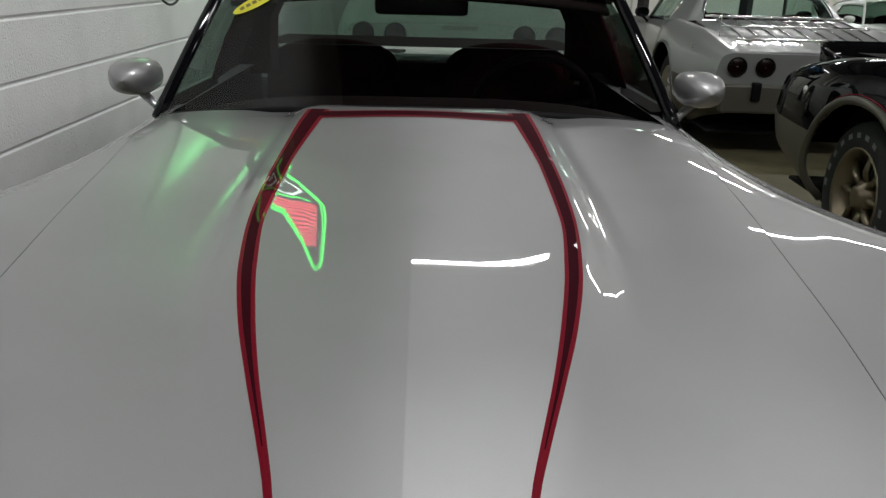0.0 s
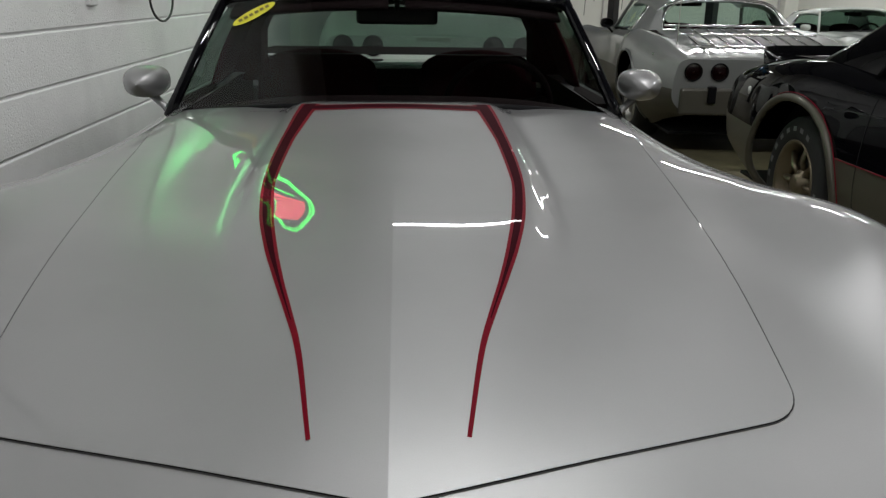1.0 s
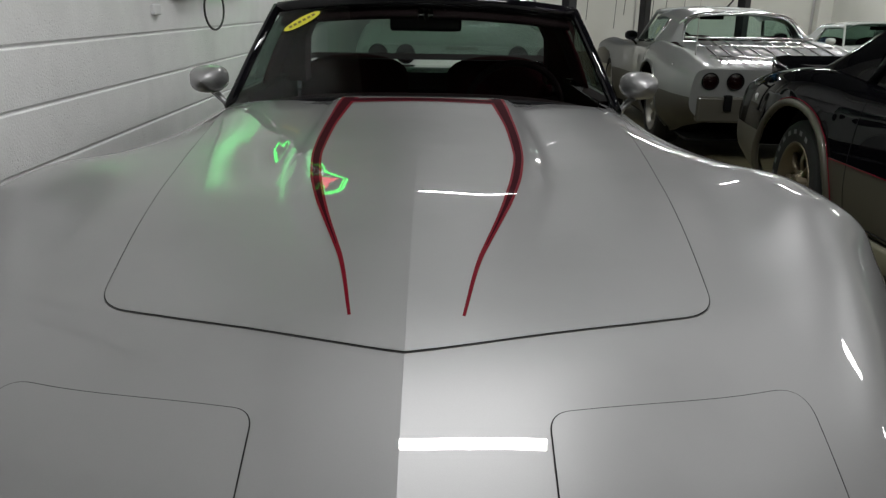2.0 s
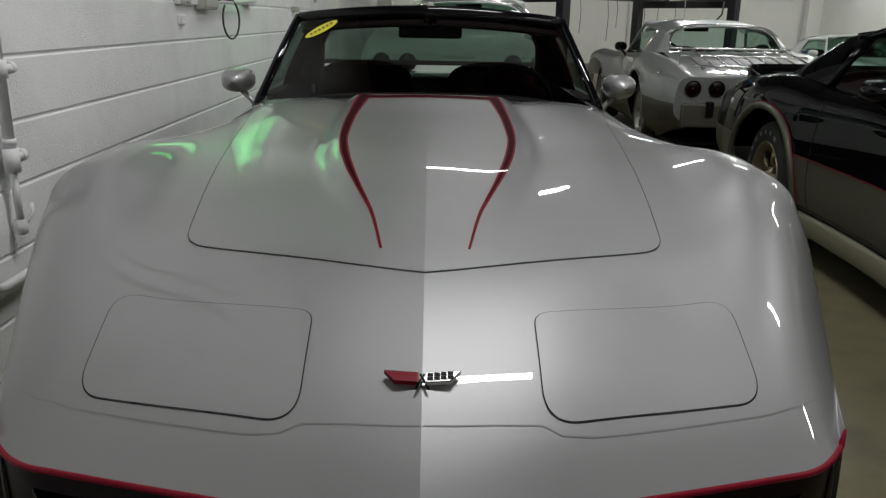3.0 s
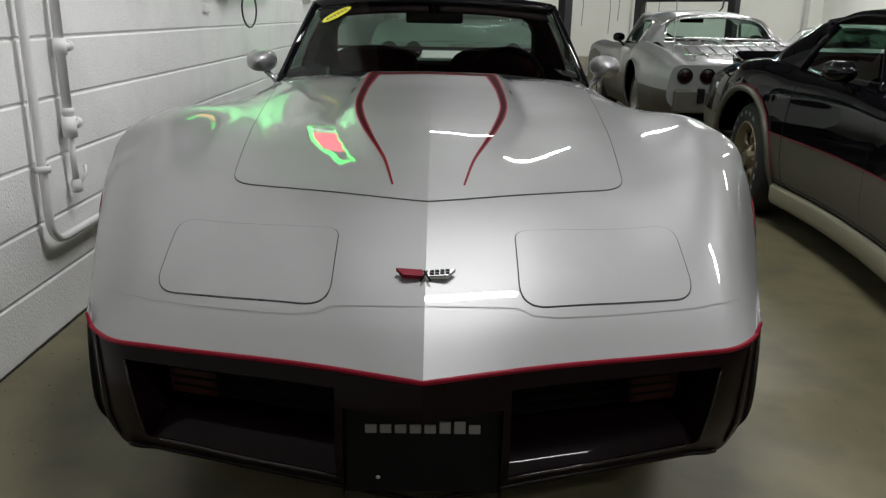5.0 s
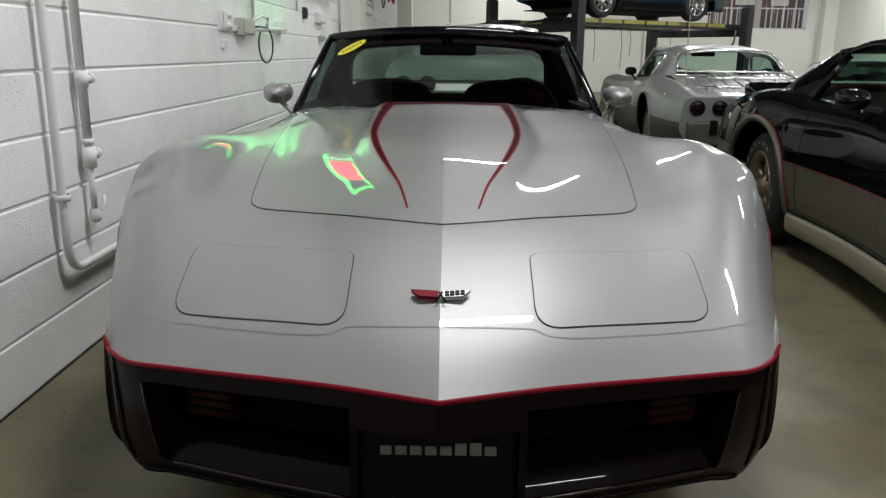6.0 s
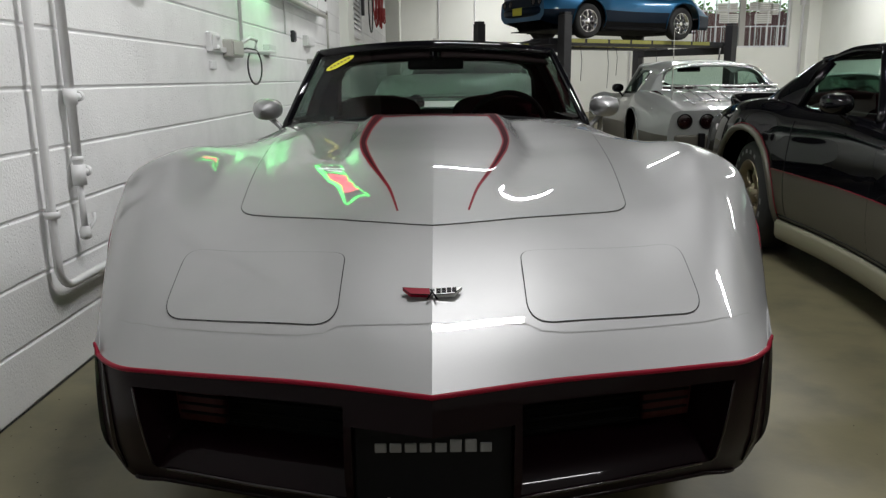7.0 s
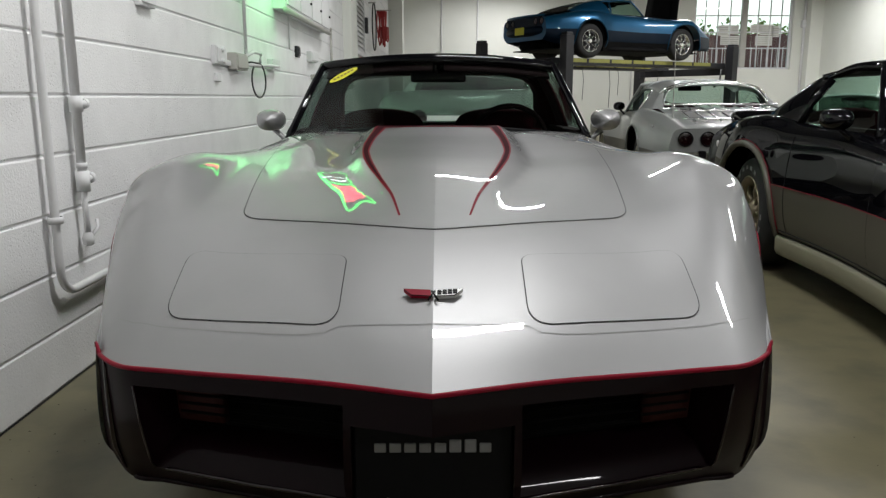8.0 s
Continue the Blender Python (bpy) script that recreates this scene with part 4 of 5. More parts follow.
    # cowl strip and wipers
    rows = [[(x, 1.935 + .05 * s + .28 * x * x * s, top_z(x, 1.92) * (1 - s) + (screen_base(x).z - .010) * s + .001) for x in np.linspace(-.60, .60, 31)] for s in np.linspace(0, 1, 5)]
    grid("cowl", rows, M_SILVER, root)
    cabin_front(root, M_BLACK)
    cabin_inside(root)
    fastback(root, M_BLACK, M_SILVER, M_BLACK, dark_rear=True, wrap=True)
    for sg in (-1, 1):
        mirror(root, sg, M_SILVER, "silver teardrop door mirror")
        wheel(root, sg * .655, AXLE_F, M_ALLOY)
        wheel(root, sg * .665, AXLE_R, M_ALLOY)
    # oval windscreen sticker
    c = screen_at(-.50, .80)
    du = (screen_at(-.46, .80) - screen_at(-.54, .80)).normalized()
    dv = (screen_at(-.50, .86) - screen_at(-.50, .74)).normalized()
    nn = du.cross(dv).normalized() * -.004
    if nn.y > 0:
        nn = -nn
    ax = (du * .80 + dv * .60).normalized()
    ay = (dv * .80 - du * .60).normalized()
    ring = [c + nn + ax * .072 * math.cos(a) + ay * .021 * math.sin(a) for a in np.linspace(0, 2 * math.pi, 33)[:-1]]
    stick = obm("sticker", pydata(ring, [tuple(range(32))]), M_YELLOW, root, "yellow oval windscreen sticker", False)
    for k in range(6):
        a = -.045 + .018 * k
        q = [c + nn * 1.4 + ax * (a + dx) + ay * dy for dx, dy in ((-.006, -.006), (.006, -.006), (.006, .006), (-.006, .006))]
        obm("print_bar", pydata(q, [(0, 1, 2, 3)]), M_YELLOW_DARK, stick, "", False)
    return root


coupe = silver_coupe()

# ---------------------------------------------------------------- the other cars


def black_coupe():
    root = empty("black_sports_coupe", "glossy black sports coupe with pewter lower flanks and red pinstripe", "car")
    axle_r = AXLE_R - .20
    body_mesh(root, M_BLACK, M_GOLD, True, axle_r=axle_r)
    cabin_front(root, M_BLACK, M_TINT)
    cabin_inside(root)
    fastback(root, M_BLACK, M_BLACK, M_BLACK, False, hoop=.15, fall=.54)
    for ya in (AXLE_F, axle_r):
        arch_lip(root, ya, M_GOLD, .019, .006)
        arch_lip(root, ya, M_RED, .0018, .030, "arch_pinstripe")
    for sg in (-1, 1):
        mirror(root, sg, M_BLACK, "glossy black door mirror")
        wheel(root, sg * .665, AXLE_F, M_GOLDWHEEL, "black tyre with raised white lettering", True)
        wheel(root, sg * .675, axle_r, M_GOLDWHEEL, "black tyre with raised white lettering", True)
        pts = [(sg * (side_x(y, .532) + .001), y, .532) for y in np.linspace(AXLE_F + .36, axle_r - .37, 30)]
        tube("flank_pinstripe", pts, .0021, M_RED, root, sides=6)
        rows = []
        for y in np.linspace(AXLE_F + .40, axle_r - .42, 24):
            x = side_x(y, .25)
            rows.append([(sg * (x + dx), y, z) for dx, z in ((-.01, .262), (.012, .256), (.022, .235), (.020, .175), (.008, .150), (-.04, .140))])
        grid("side_sill", rows, M_CREAM, root, "pale cream side sill")
        for z in (.266, .286):
            pts = [(sg * (side_x(y, z) + .002), y, z) for y in np.linspace(AXLE_F + .40, axle_r - .42, 24)]
            tube("sill_groove", pts, .0035, M_DARK, root, sides=6)
        lathe("side_badge", [(sg * .0, .012), (sg * .006, .010), (sg * .008, .001)], M_CHROME, root, "", 14, "X", (sg * side_x(1.62, .70), 1.62, .70))
        # door gap
        for yy in (1.92, 2.84):
            pts = [(sg * (side_x(yy, z) + .0005), yy, z) for z in np.linspace(.80, .28, 16)]
            tube("door_gap", pts, .0014, M_DARK, root, sides=5)
    tail_lights(root)
    # wrap-round rear spoiler
    path = [(.66, 3.98), (.665, 4.14), (.655, 4.26), (.62, 4.35), (.55, 4.40), (.3, 4.43), (0, 4.44)]
    path = path + [(-x, y) for x, y in path[-2::-1]]
    rows = []
    for k, (x, y) in enumerate(path):
        up = min(1, min(k, len(path) - 1 - k) / 3) ** .7
        rows.append([(x, y, .72), (x, y + .03 * up, .80 + .03 * up), (x, y + .06 * up, .835 + .06 * up)])
    grid("rear_spoiler", rows, M_BLACK, root, "wrap-round black rear spoiler", solid=.03)
    for sg in (-1, 1):
        lathe("side_marker", [(0, .022), (sg * .006, .020), (sg * .009, .001)], M_FLAG, root, "small round side marker", 16, "X", (sg * (side_x(3.98, .70) - .001), 3.98, .70))
    return root


bk = black_coupe()
bk.matrix_world = pose(2.39, -.098, 0, 0, 0, -4.4)


def rack(root):
    """A chrome luggage rack on the rear deck."""
    zz = lambda y: .907 - .165 * ((y - 3.48) / 1.12) ** 1.3 + .028
    r = new("luggage_rack")
    r.parent = root
    tagged(r, "chrome luggage rack")
    for y in (3.62, 4.02, 4.42):
        tube("rail", [(x, y, zz(y) + .012) for x in np.linspace(-.55, .55, 7)], .010, M_CHROME, r, sides=8)
    for x in np.linspace(-.48, .48, 9):
        tube("slat", [(x, y, zz(y)) for y in np.linspace(3.60, 4.46, 8)], .008, M_CHROME, r, sides=6)
    for x in (-.45, .45):
        for y in (3.64, 4.40):
            tube("foot", [(x, y, zz(y)), (x, y, zz(y) - .034)], .010, M_CHROME, r, sides=8)


def silver_hardtop():
    root = empty("silver_hardtop_car", "older silver sports car with taupe lower body and chrome rack", "car")
    body_mesh(root, M_SILVER2, M_BRONZE, False)
    cabin_front(root, M_SILVER2)
    cabin_inside(root)
    notchback(root, M_SILVER2)
    tail_lights(root)
    rack(root)
    tube("antenna", [(.60, 4.20, .78), (.60, 4.19, 1.1), (.60, 4.17, 1.44)], [.004, .0028, .0018], M_BOXGREY, root, "thin whip antenna", sides=6)
    boxed("bumper_guard", (-.46, LEN - .01, .42, -.40, LEN + .045, .545), M_BLACKTRIM, root, "black bumper guard", .01)
    boxed("bumper_guard", (.40, LEN - .01, .42, .46, LEN + .045, .545), M_BLACKTRIM, root, "black bumper guard", .01)
    boxed("rear_plate", (-.16, LEN + .022, .30, .16, LEN + .03, .46), M_YELLOW, root, "yellow plate", .003)
    boxed("rear_bumper", (-.66, LEN - .05, .33, .66, LEN + .02, .53), M_BRONZE, root, "taupe soft rear bumper", .02)
    for sg in (-1, 1):
        mirror(root, sg, M_BLACKTRIM, "black door mirror", M_DARKMIRROR)
        wheel(root, sg * .655, AXLE_F, M_ALLOY)
        wheel(root, sg * .665, AXLE_R, M_ALLOY)
        arch_lip(root, AXLE_R, M_SILVER2)
        lathe("side_badge", [(0, .015), (sg * .006, .012), (sg * .008, .001)], M_CHROME, root, "", 14, "X", (sg * side_x(4.2, .74), 4.2, .74))
        boxed("side_marker", (sg * .70 - .012, 4.28, .585, sg * .70 + .014, 4.36, .615), M_TAIL, root, "red side marker", .004)
    return root


def placed_tail(root, x, y, heading, z=0.0):
    """Puts the middle of a car's tail at (x, y), its nose pointing along heading (degrees from +y towards +x)."""
    root.matrix_world = Matrix.Translation((x, y, z)) @ Euler((0, 0, radians(180 - heading))).to_matrix().to_4x4() @ Matrix.Translation((0, -LEN, 0))


placed_tail(silver_hardtop(), 2.72, 5.46, 3.0)


def white_coupe():
    root = empty("white_sports_coupe", "white older sports coupe with four round dark tail lights", "car")
    body_mesh(root, M_WHITE_PAINT, M_WHITE_PAINT, False)
    cabin_front(root, M_WHITE_PAINT, M_TINT_DARK)
    cabin_inside(root)
    notchback(root, M_WHITE_PAINT)
    tail_lights(root, z=.675)
    boxed("emblem_bar", (-.11, LEN - .004, .705, .11, LEN + .006, .73), M_BOXGREY, root, "grey emblem bar")
    for sg in (-1, 1):
        wheel(root, sg * .655, AXLE_F, M_ALLOY)
        wheel(root, sg * .665, AXLE_R, M_ALLOY)
    return root


wc = white_coupe()
placed_tail(wc, .215, 4.92, 4, .17)
for xx in (-.47, .85):
    tagged(boxed("drive_on_ramp", (xx - .26, 4.98, 0, xx + .26, 9.6, .17), M_STEEL), "low dark steel drive-on ramp under the white coupe", "ramp", "low ramps")
far_car = white_coupe()
tagged(far_car, "white sports coupe with dark windscreen, parked nose outwards", "car")
for side in (-1, 1):
    mirror(far_car, side, M_WHITE_PAINT, "white door mirror")
far_car.matrix_world = pose(6.0, 8.1, 0) @ Matrix.Scale(.88, 4)


def blue_coupe():
    root = empty("blue_sports_coupe", "metallic blue sports coupe with open bonnet on car lift", "car")
    body_mesh(root, M_BLUE, M_BLUE_DARK, False)
    cabin_front(root, M_BLUE, M_TINT)
    cabin_inside(root)
    fastback(root, M_BLUE, M_BLUE, M_BLUE, False)
    tail_lights(root, z=.675)
    for sg in (-1, 1):
        wheel(root, sg * .665, AXLE_F, M_CHROME)
        wheel(root, sg * .675, AXLE_R, M_CHROME)
        arch_lip(root, AXLE_F, M_BLUE, .014)
        arch_lip(root, AXLE_R, M_BLUE, .014)
        tube("sill", [(sg * .70, y, .20) for y in np.linspace(AXLE_F + .36, AXLE_R - .36, 5)], .05, M_BLACKTRIM, root, sides=8)
        boxed("side_vent", (sg * .755 - .01, 1.62, .50, sg * .755 + .006, 1.72, .66), M_DARK, root, "dark side vent")
    rows = [[(x * (1 - .12 * s), 1.08 - .14 * s, .74 + .95 * s) for x in np.linspace(-.5, .5, 5)] for s in np.linspace(0, 1, 5)]
    grid("raised_bonnet", rows, M_PIT, root, "open bonnet, dark underside", solid=.03)
    rows = [[(x, plan_front(x) + .01, z) for x in np.linspace(-.75, .75, 25)] for z in (.26, .40, .485)]
    grid("front_bumper", rows, M_BLUE_DARK, root, "dark blue front bumper")
    for sg in (-1, 1):
        rows = [[(sg * (side_x(y, max(.2, z)) + .006), y, z) for y in np.linspace(AXLE_F + .34, AXLE_R - .34, 14)] for z in (.15, .24, .33)]
        grid("rocker_panel", rows, M_BLACKTRIM, root, "black rocker panel")
    # overhanging spoiler and protruding bumper with a dark recess between
    rows = []
    for y, z in ((4.30, .80), (4.52, .815), (4.68, .80), (4.69, .775), (4.60, .755)):
        rows.append([(x, y - .10 * (abs(x) / .62) ** 3, z) for x in np.linspace(-.64, .64, 17)])
    grid("rear_spoiler", rows, M_BLUE, root)
    rows = []
    for y, z in ((4.60, .60), (4.67, .575), (4.70, .52), (4.68, .46), (4.58, .40), (4.40, .36)):
        rows.append([(x, y - .12 * (abs(x) / .66) ** 4, z) for x in np.linspace(-.68, .68, 17)])
    grid("rear_bumper", rows, M_BLUE_DARK, root, "dark blue rear bumper")
    grid("tail_recess", [[(x, LEN + .004, z) for x in (-.6, 0, .6)] for z in (.58, .76)], M_BLUE_DARK, root)
    tube("exhaust_box", [(-.45, 4.30, .27), (.45, 4.30, .27)], .10, M_PIT, root, sides=12)
    boxed("rear_plate", (-.15, LEN + .10, .44, .15, LEN + .112, .58), M_YELLOW, root, "yellow plate")
    return root

blue = blue_coupe()
LIFT_Z, LIFT_H = 1.75, 61.0
turn = Euler((0, 0, radians(180 - LIFT_H))).to_matrix()
spot = Vector((2.83, 14.12, 0)) - turn @ Vector((-.675, AXLE_R - LEN, 0))
placed_tail(blue, spot.x, spot.y, LIFT_H, LIFT_Z)

# ---------------------------------------------------------------- four-post lift


def car_lift():
    root = empty("car_lift", "dark steel four-post car lift with yellow-edged runways", "car lift")
    a, b = Vector((2.36, 13.6, 0)), Vector((6.47, 16.3, 0))
    u = (b - a).normalized()
    w = Vector((-u.y, u.x, 0)) * 2.7
    for p, h in ((a, 2.16), (b, 2.10), (a + w, 2.16), (b + w, 2.10)):
        post = boxed("post", (-.095, -.095, 0, .095, .095, h), M_STEEL, root, "", .01)
        post.matrix_basis = Matrix.Translation(p) @ Euler((0, 0, math.atan2(u.y, u.x))).to_matrix().to_4x4()
        boxed("base_plate", (-.2, -.2, 0, .2, .2, .02), M_STEEL, post, "", .003)
        boxed("cap", (-.08, -.08, h, .08, .08, h + .05), M_STEEL, post, "", .01)
    for p in (a, b):
        bm = bmesh.new()
        box(bm, 0, -.08, LIFT_Z - .26, 2.7, .08, LIFT_Z - .10, bevel=.01)
        ob = part("cross_beam", bm, M_STEEL, root, "", False)
        ob.matrix_basis = Matrix.Translation(p) @ Euler((0, 0, math.atan2(w.y, w.x))).to_matrix().to_4x4()
    for k in (.42, 2.12):
        o = a + w / 2.7 * k
        L = (b - a).length
        bm = bmesh.new()
        box(bm, -.25, -.27, LIFT_Z - .12, L + .1, .27, LIFT_Z, bevel=.006)
        ob = part("runway", bm, M_STEEL, root, "", False)
        m = Matrix.Translation(o) @ Euler((0, 0, math.atan2(u.y, u.x))).to_matrix().to_4x4()
        ob.matrix_basis = m
        for q in range(7):
            bm = bmesh.new()
            box(bm, .1 + q * .62, -.276, LIFT_Z - .075, .1 + q * .62 + .56, -.272, LIFT_Z - .005)
            part("warning_strip", bm, M_RAIL_YELLOW, ob, "yellow warning strip", False)
        bm = bmesh.new()
        v = [bm.verts.new(c) for c in ((-.25, -.27, LIFT_Z - .02), (-.25, .27, LIFT_Z - .02), (-1.1, .27, LIFT_Z - .16), (-1.1, -.27, LIFT_Z - .16))]
        bm.faces.new(v)
        bmesh.ops.solidify(bm, geom=bm.faces[:], thickness=.03)
        part("approach_ramp", bm, M_STEEL, ob, "", False)
    # hanging cables and an air hose
    for q, low in ((.16, .95), (.31, .80), (.36, 1.05), (.52, .90), (.60, 1.15), (.71, .98)):
        o = a.lerp(b, q) + w * .15
        tube("cable", [o + Vector((0, 0, LIFT_Z - .12)), o + Vector((.04, .02, (LIFT_Z + low) / 2)), o + Vector((.02, 0, low))], .006, M_CABLE, root, sides=5)
    tube("hose", [b + Vector((-.25, -.1, 1.62)), b + Vector((-.3, -.15, 1.35)), b + Vector((-.42, -.15, 1.22))], .02, M_CABLE, root, sides=6)
    return root


car_lift()

# ---------------------------------------------------------------- far window


def far_window():
    root = empty("window_1", "tall barred garage window with papers taped to the glass", "window", kind="structure")
    y = FAR_Y + .12
    for nm, d in (("frame", (WX0, y - .04, WZ0, WX0 + .06, y + .04, WZ1)), ("frame", (WX1 - .06, y - .04, WZ0, WX1, y + .04, WZ1)),
                  ("frame", (WX0, y - .04, WZ0, WX1, y + .04, WZ0 + .05)), ("frame", (WX0, y - .04, WZ1 - .06, WX1, y + .04, WZ1)),
                  ("mullion", (8.80, y - .06, WZ0 + .05, 8.97, y + .05, WZ1 - .06))):
        boxed(nm, d, M_PIPE if nm == "frame" else M_BOXGREY, root, "", .006)
    for z in (2.42, 2.88, 3.35):
        boxed("glazing_bar", (WX0 + .06, y - .025, z - .016, 8.80, y + .025, z + .016), M_PIPE, root, "", .003)
        boxed("glazing_bar", (8.97, y - .025, z - .016, WX1 - .06, y + .025, z + .016), M_PIPE, root, "", .003)
    for x in (7.75, 8.12, 8.48, 9.3, 9.65, 9.98):
        boxed("glazing_bar", (x - .014, y - .022, WZ0 + .05, x + .014, y + .022, WZ1 - .06), M_PIPE, root, "", .003)
    for x in np.arange(9.12, 10.2, .155):
        tube("security_bar", [(x, y - .09, WZ0 + .01), (x, y - .09, 2.44)], .012, M_PIPE, root, sides=6)
    for x in np.arange(7.5, 8.8, .155):
        tube("security_bar", [(x, y - .09, WZ0 + .01), (x, y - .09, 2.44)], .012, M_PIPE, root, sides=6)
    g = boxed("pane", (WX0 + .05, y - .003, WZ0 + .04, WX1 - .05, y + .003, WZ1 - .05), M_GLASS, root, "", 0)
    g.visible_shadow = False
    for x0, z0, w, h in ((8.15, 2.78, .30, .30), (8.50, 2.82, .24, .26), (8.22, 2.52, .56, .26), (9.08, 2.86, .30, .24), (9.36, 2.80, .40, .30),
                         (9.25, 2.50, .50, .28), (9.72, 2.74, .22, .32)):
        bm = bmesh.new()
        box(bm, x0, y - .012, z0, x0 + w, y - .008, z0 + h)
        pp = part("paper", bm, M_PAPER, root, "white paper taped to the glass", False)
        for k in range(4):
            bm = bmesh.new()
            box(bm, x0 + .03, y - .0145, z0 + .04 + k * h / 5, x0 + w - .03, y - .0125, z0 + .06 + k * h / 5)
            part("print_bar", bm, M_BOXGREY, pp, "", False)


M_PAPER = mat("paper", (0.78, 0.78, 0.74), 0.8)
M_FENCE = mat("red_brown_boards", (0.20, 0.075, 0.075), 0.7, 0.0, 0.2, 4, bump=0.2)
M_LEAF = mat("shrub_leaves", (0.22, 0.36, 0.08), 0.6, 0.0, 0.4, 5)
M_SKYGLOW = glow("overcast_sky", (1.0, 1.0, 0.98), 1.7)
far_window()
tagged(boxed("backdrop", (-2, FAR_Y + 9.0, 0, 18, FAR_Y + 9.1, 9), M_SKYGLOW, bevel=0), "bright overcast sky outside the window", "sky", kind="structure")
tagged(boxed("ground", (-2, FAR_Y + .3, -.2, 18, FAR_Y + 9, -.02), M_FLOOR, bevel=0), "yard outside the window", "ground", kind="structure")
fence = empty("fence", "red-brown board fence outside the window", "fence")
for k in range(26):
    boxed("board", (5.5 + k * .28, FAR_Y + 3.0, -.02, 5.77 + k * .28, FAR_Y + 3.03, 3.02 + .02 * (k % 3)), M_FENCE, fence, "", .006)
bm = bmesh.new()
rng = random.Random(5)
for k in range(900):
    c = Vector((5.5 + rng.random() * 7.5, FAR_Y + 3.3 + rng.random() * .7, 2.9 + rng.random() * .45 * (1 + .5 * math.sin(k))))
    d = Vector((rng.uniform(-1, 1), rng.uniform(-1, 1), rng.uniform(-1, 1))).normalized() * .09
    e = d.cross(Vector((rng.uniform(-1, 1), 1, rng.uniform(-1, 1)))).normalized() * .05
    bm.faces.new([bm.verts.new(c + q) for q in (-d, e, d, -e)])
tagged(obj("shrub", bm, M_LEAF), "green shrubs behind the fence", "shrub", kind="stuff")
for k in range(3):
    x = 6.0 + 2.6 * k
    tube_stem = tube("shrub_stem", [(x, FAR_Y + 3.6, -.02), (x + .1, FAR_Y + 3.6, 3.0)], .05, M_FENCE)
    tagged(tube_stem, "woody shrub stem behind the fence", "shrub stem", "stems")

# corner column with conduit by the far right corner
tagged(boxed("wall_column", (10.62, FAR_Y - .35, 0, RIGHT_X, FAR_Y, CEIL), M_WALL, bevel=.01), "white painted corner column", "column", kind="structure")
tagged(tube("corner_conduit", [(10.58, FAR_Y - .06, .1), (10.58, FAR_Y - .06, CEIL)], .035, M_PIPE), "white painted conduit beside the corner column", "conduit")
tagged(boxed("junction_box", (10.50, FAR_Y - .12, 3.0, 10.66, FAR_Y, 3.2), M_PIPE), "small white junction box on the conduit", "junction box")
for xx in (.0, 1.05, 5.6):
    tagged(tube("wall_conduit", [(xx, FAR_Y - .03, .3), (xx, FAR_Y - .03, CEIL)], .02, M_PIPE), "thin painted conduit on the far wall", "conduit", "far wall conduits")

# ---------------------------------------------------------------- services on the block wall
PX = WALL_X + .035


def wall_pipes():
    r = empty("drain_pipe", "white painted pipe bent along the foot of the wall", "pipe")
    pts = [(PX, 1.29, CEIL)] + [(PX, 1.29, z) for z in (2.0, 1.2, .46)]
    pts += [(PX, 1.38 - .09 * math.cos(a), .43 - .09 * math.sin(a)) for a in np.linspace(.2, math.pi / 2, 7)]
    pts += [(PX, 1.6, .34), (PX, 4.6, .34)]
    tube("pipe", pts, .0150, M_PIPE, r, sides=14)
    for z in (2.1, .60):
        lathe("clip", [(z - .012, .023), (z - .012, .026), (z + .012, .026), (z + .012, .023)], M_PIPE, r, "", 16, "Z", (PX, 1.29, 0))
    q = empty("supply_pipe", "white painted supply pipe with valves and a tap", "pipe")
    y = 1.515
    tube("pipe", [(PX, y, CEIL), (PX, y, .69)], .017, M_PIPE, q, sides=14)
    tube("lower_pipe", [(PX, y, .70), (PX, y, .50)], .0112, M_PIPE, q, sides=12)
    for z, hh, rr in ((.985, .028, .0235), (.708, .037, .0245), (.765, .010, .0205)):
        lathe("coupling", [(z - hh, .016), (z - hh, rr), (z + hh, rr), (z + hh, .016)], M_PIPE, q, "", 18, "Z", (PX, y, 0))
    tube("branch", [(PX, y, .985), (PX + .005, y + .06, .985)], .013, M_PIPE, q, sides=10)
    lathe("branch_cap", [(y + .05, .013), (y + .05, .020), (y + .075, .018), (y + .085, .001)], M_PIPE, q, "", 14, "Y", (PX, 0, .985))
    tube("valve_stub", [(PX, y, .716), (PX + .006, y + .055, .716)], .011, M_PIPE, q, sides=10)
    lathe("valve_cap", [(y + .045, .012), (y + .047, .021), (y + .066, .021), (y + .072, .001)], M_PIPE, q, "", 14, "Y", (PX, 0, .716))
    lathe("tap", [(.47, .012), (.475, .020), (.50, .022), (.52, .014)], M_PIPE, q, "", 14, "Z", (PX, y, 0))
    tube("tap_handle", [(PX + .01, y + .01, .505), (PX + .015, y + .055, .53), (PX + .01, y + .06, .56)], .007, M_PIPE, q, sides=8)


wall_pipes()
tagged(boxed("floor_joint", (WALL_X - .004, BACK_Y + .1, -.004, WALL_X + .005, 13.0, .003), M_DARK), "dark dirty joint between floor and wall", "joint", kind="structure")
# unseen beams under the ceiling, added to vary the tone reflected in the bonnet
for k, yy in enumerate((-2.2, 4.3, 9.9, 15.6)):
    bm = bmesh.new()
    for d in ((-.09, -.01, .09, .0), (-.008, -.20, .008, -.01), (-.09, -.21, .09, -.20)):
        box(bm, WALL_X + .02, yy + d[0], CEIL + d[1], 10.95, yy + d[2], CEIL + d[3] - .003)
    tagged(part("reflection_beam", bm, M_STEEL, None, "", False), "unseen dark steel beam added to vary the bonnet reflections", "beam", "ceiling beams", "structure")


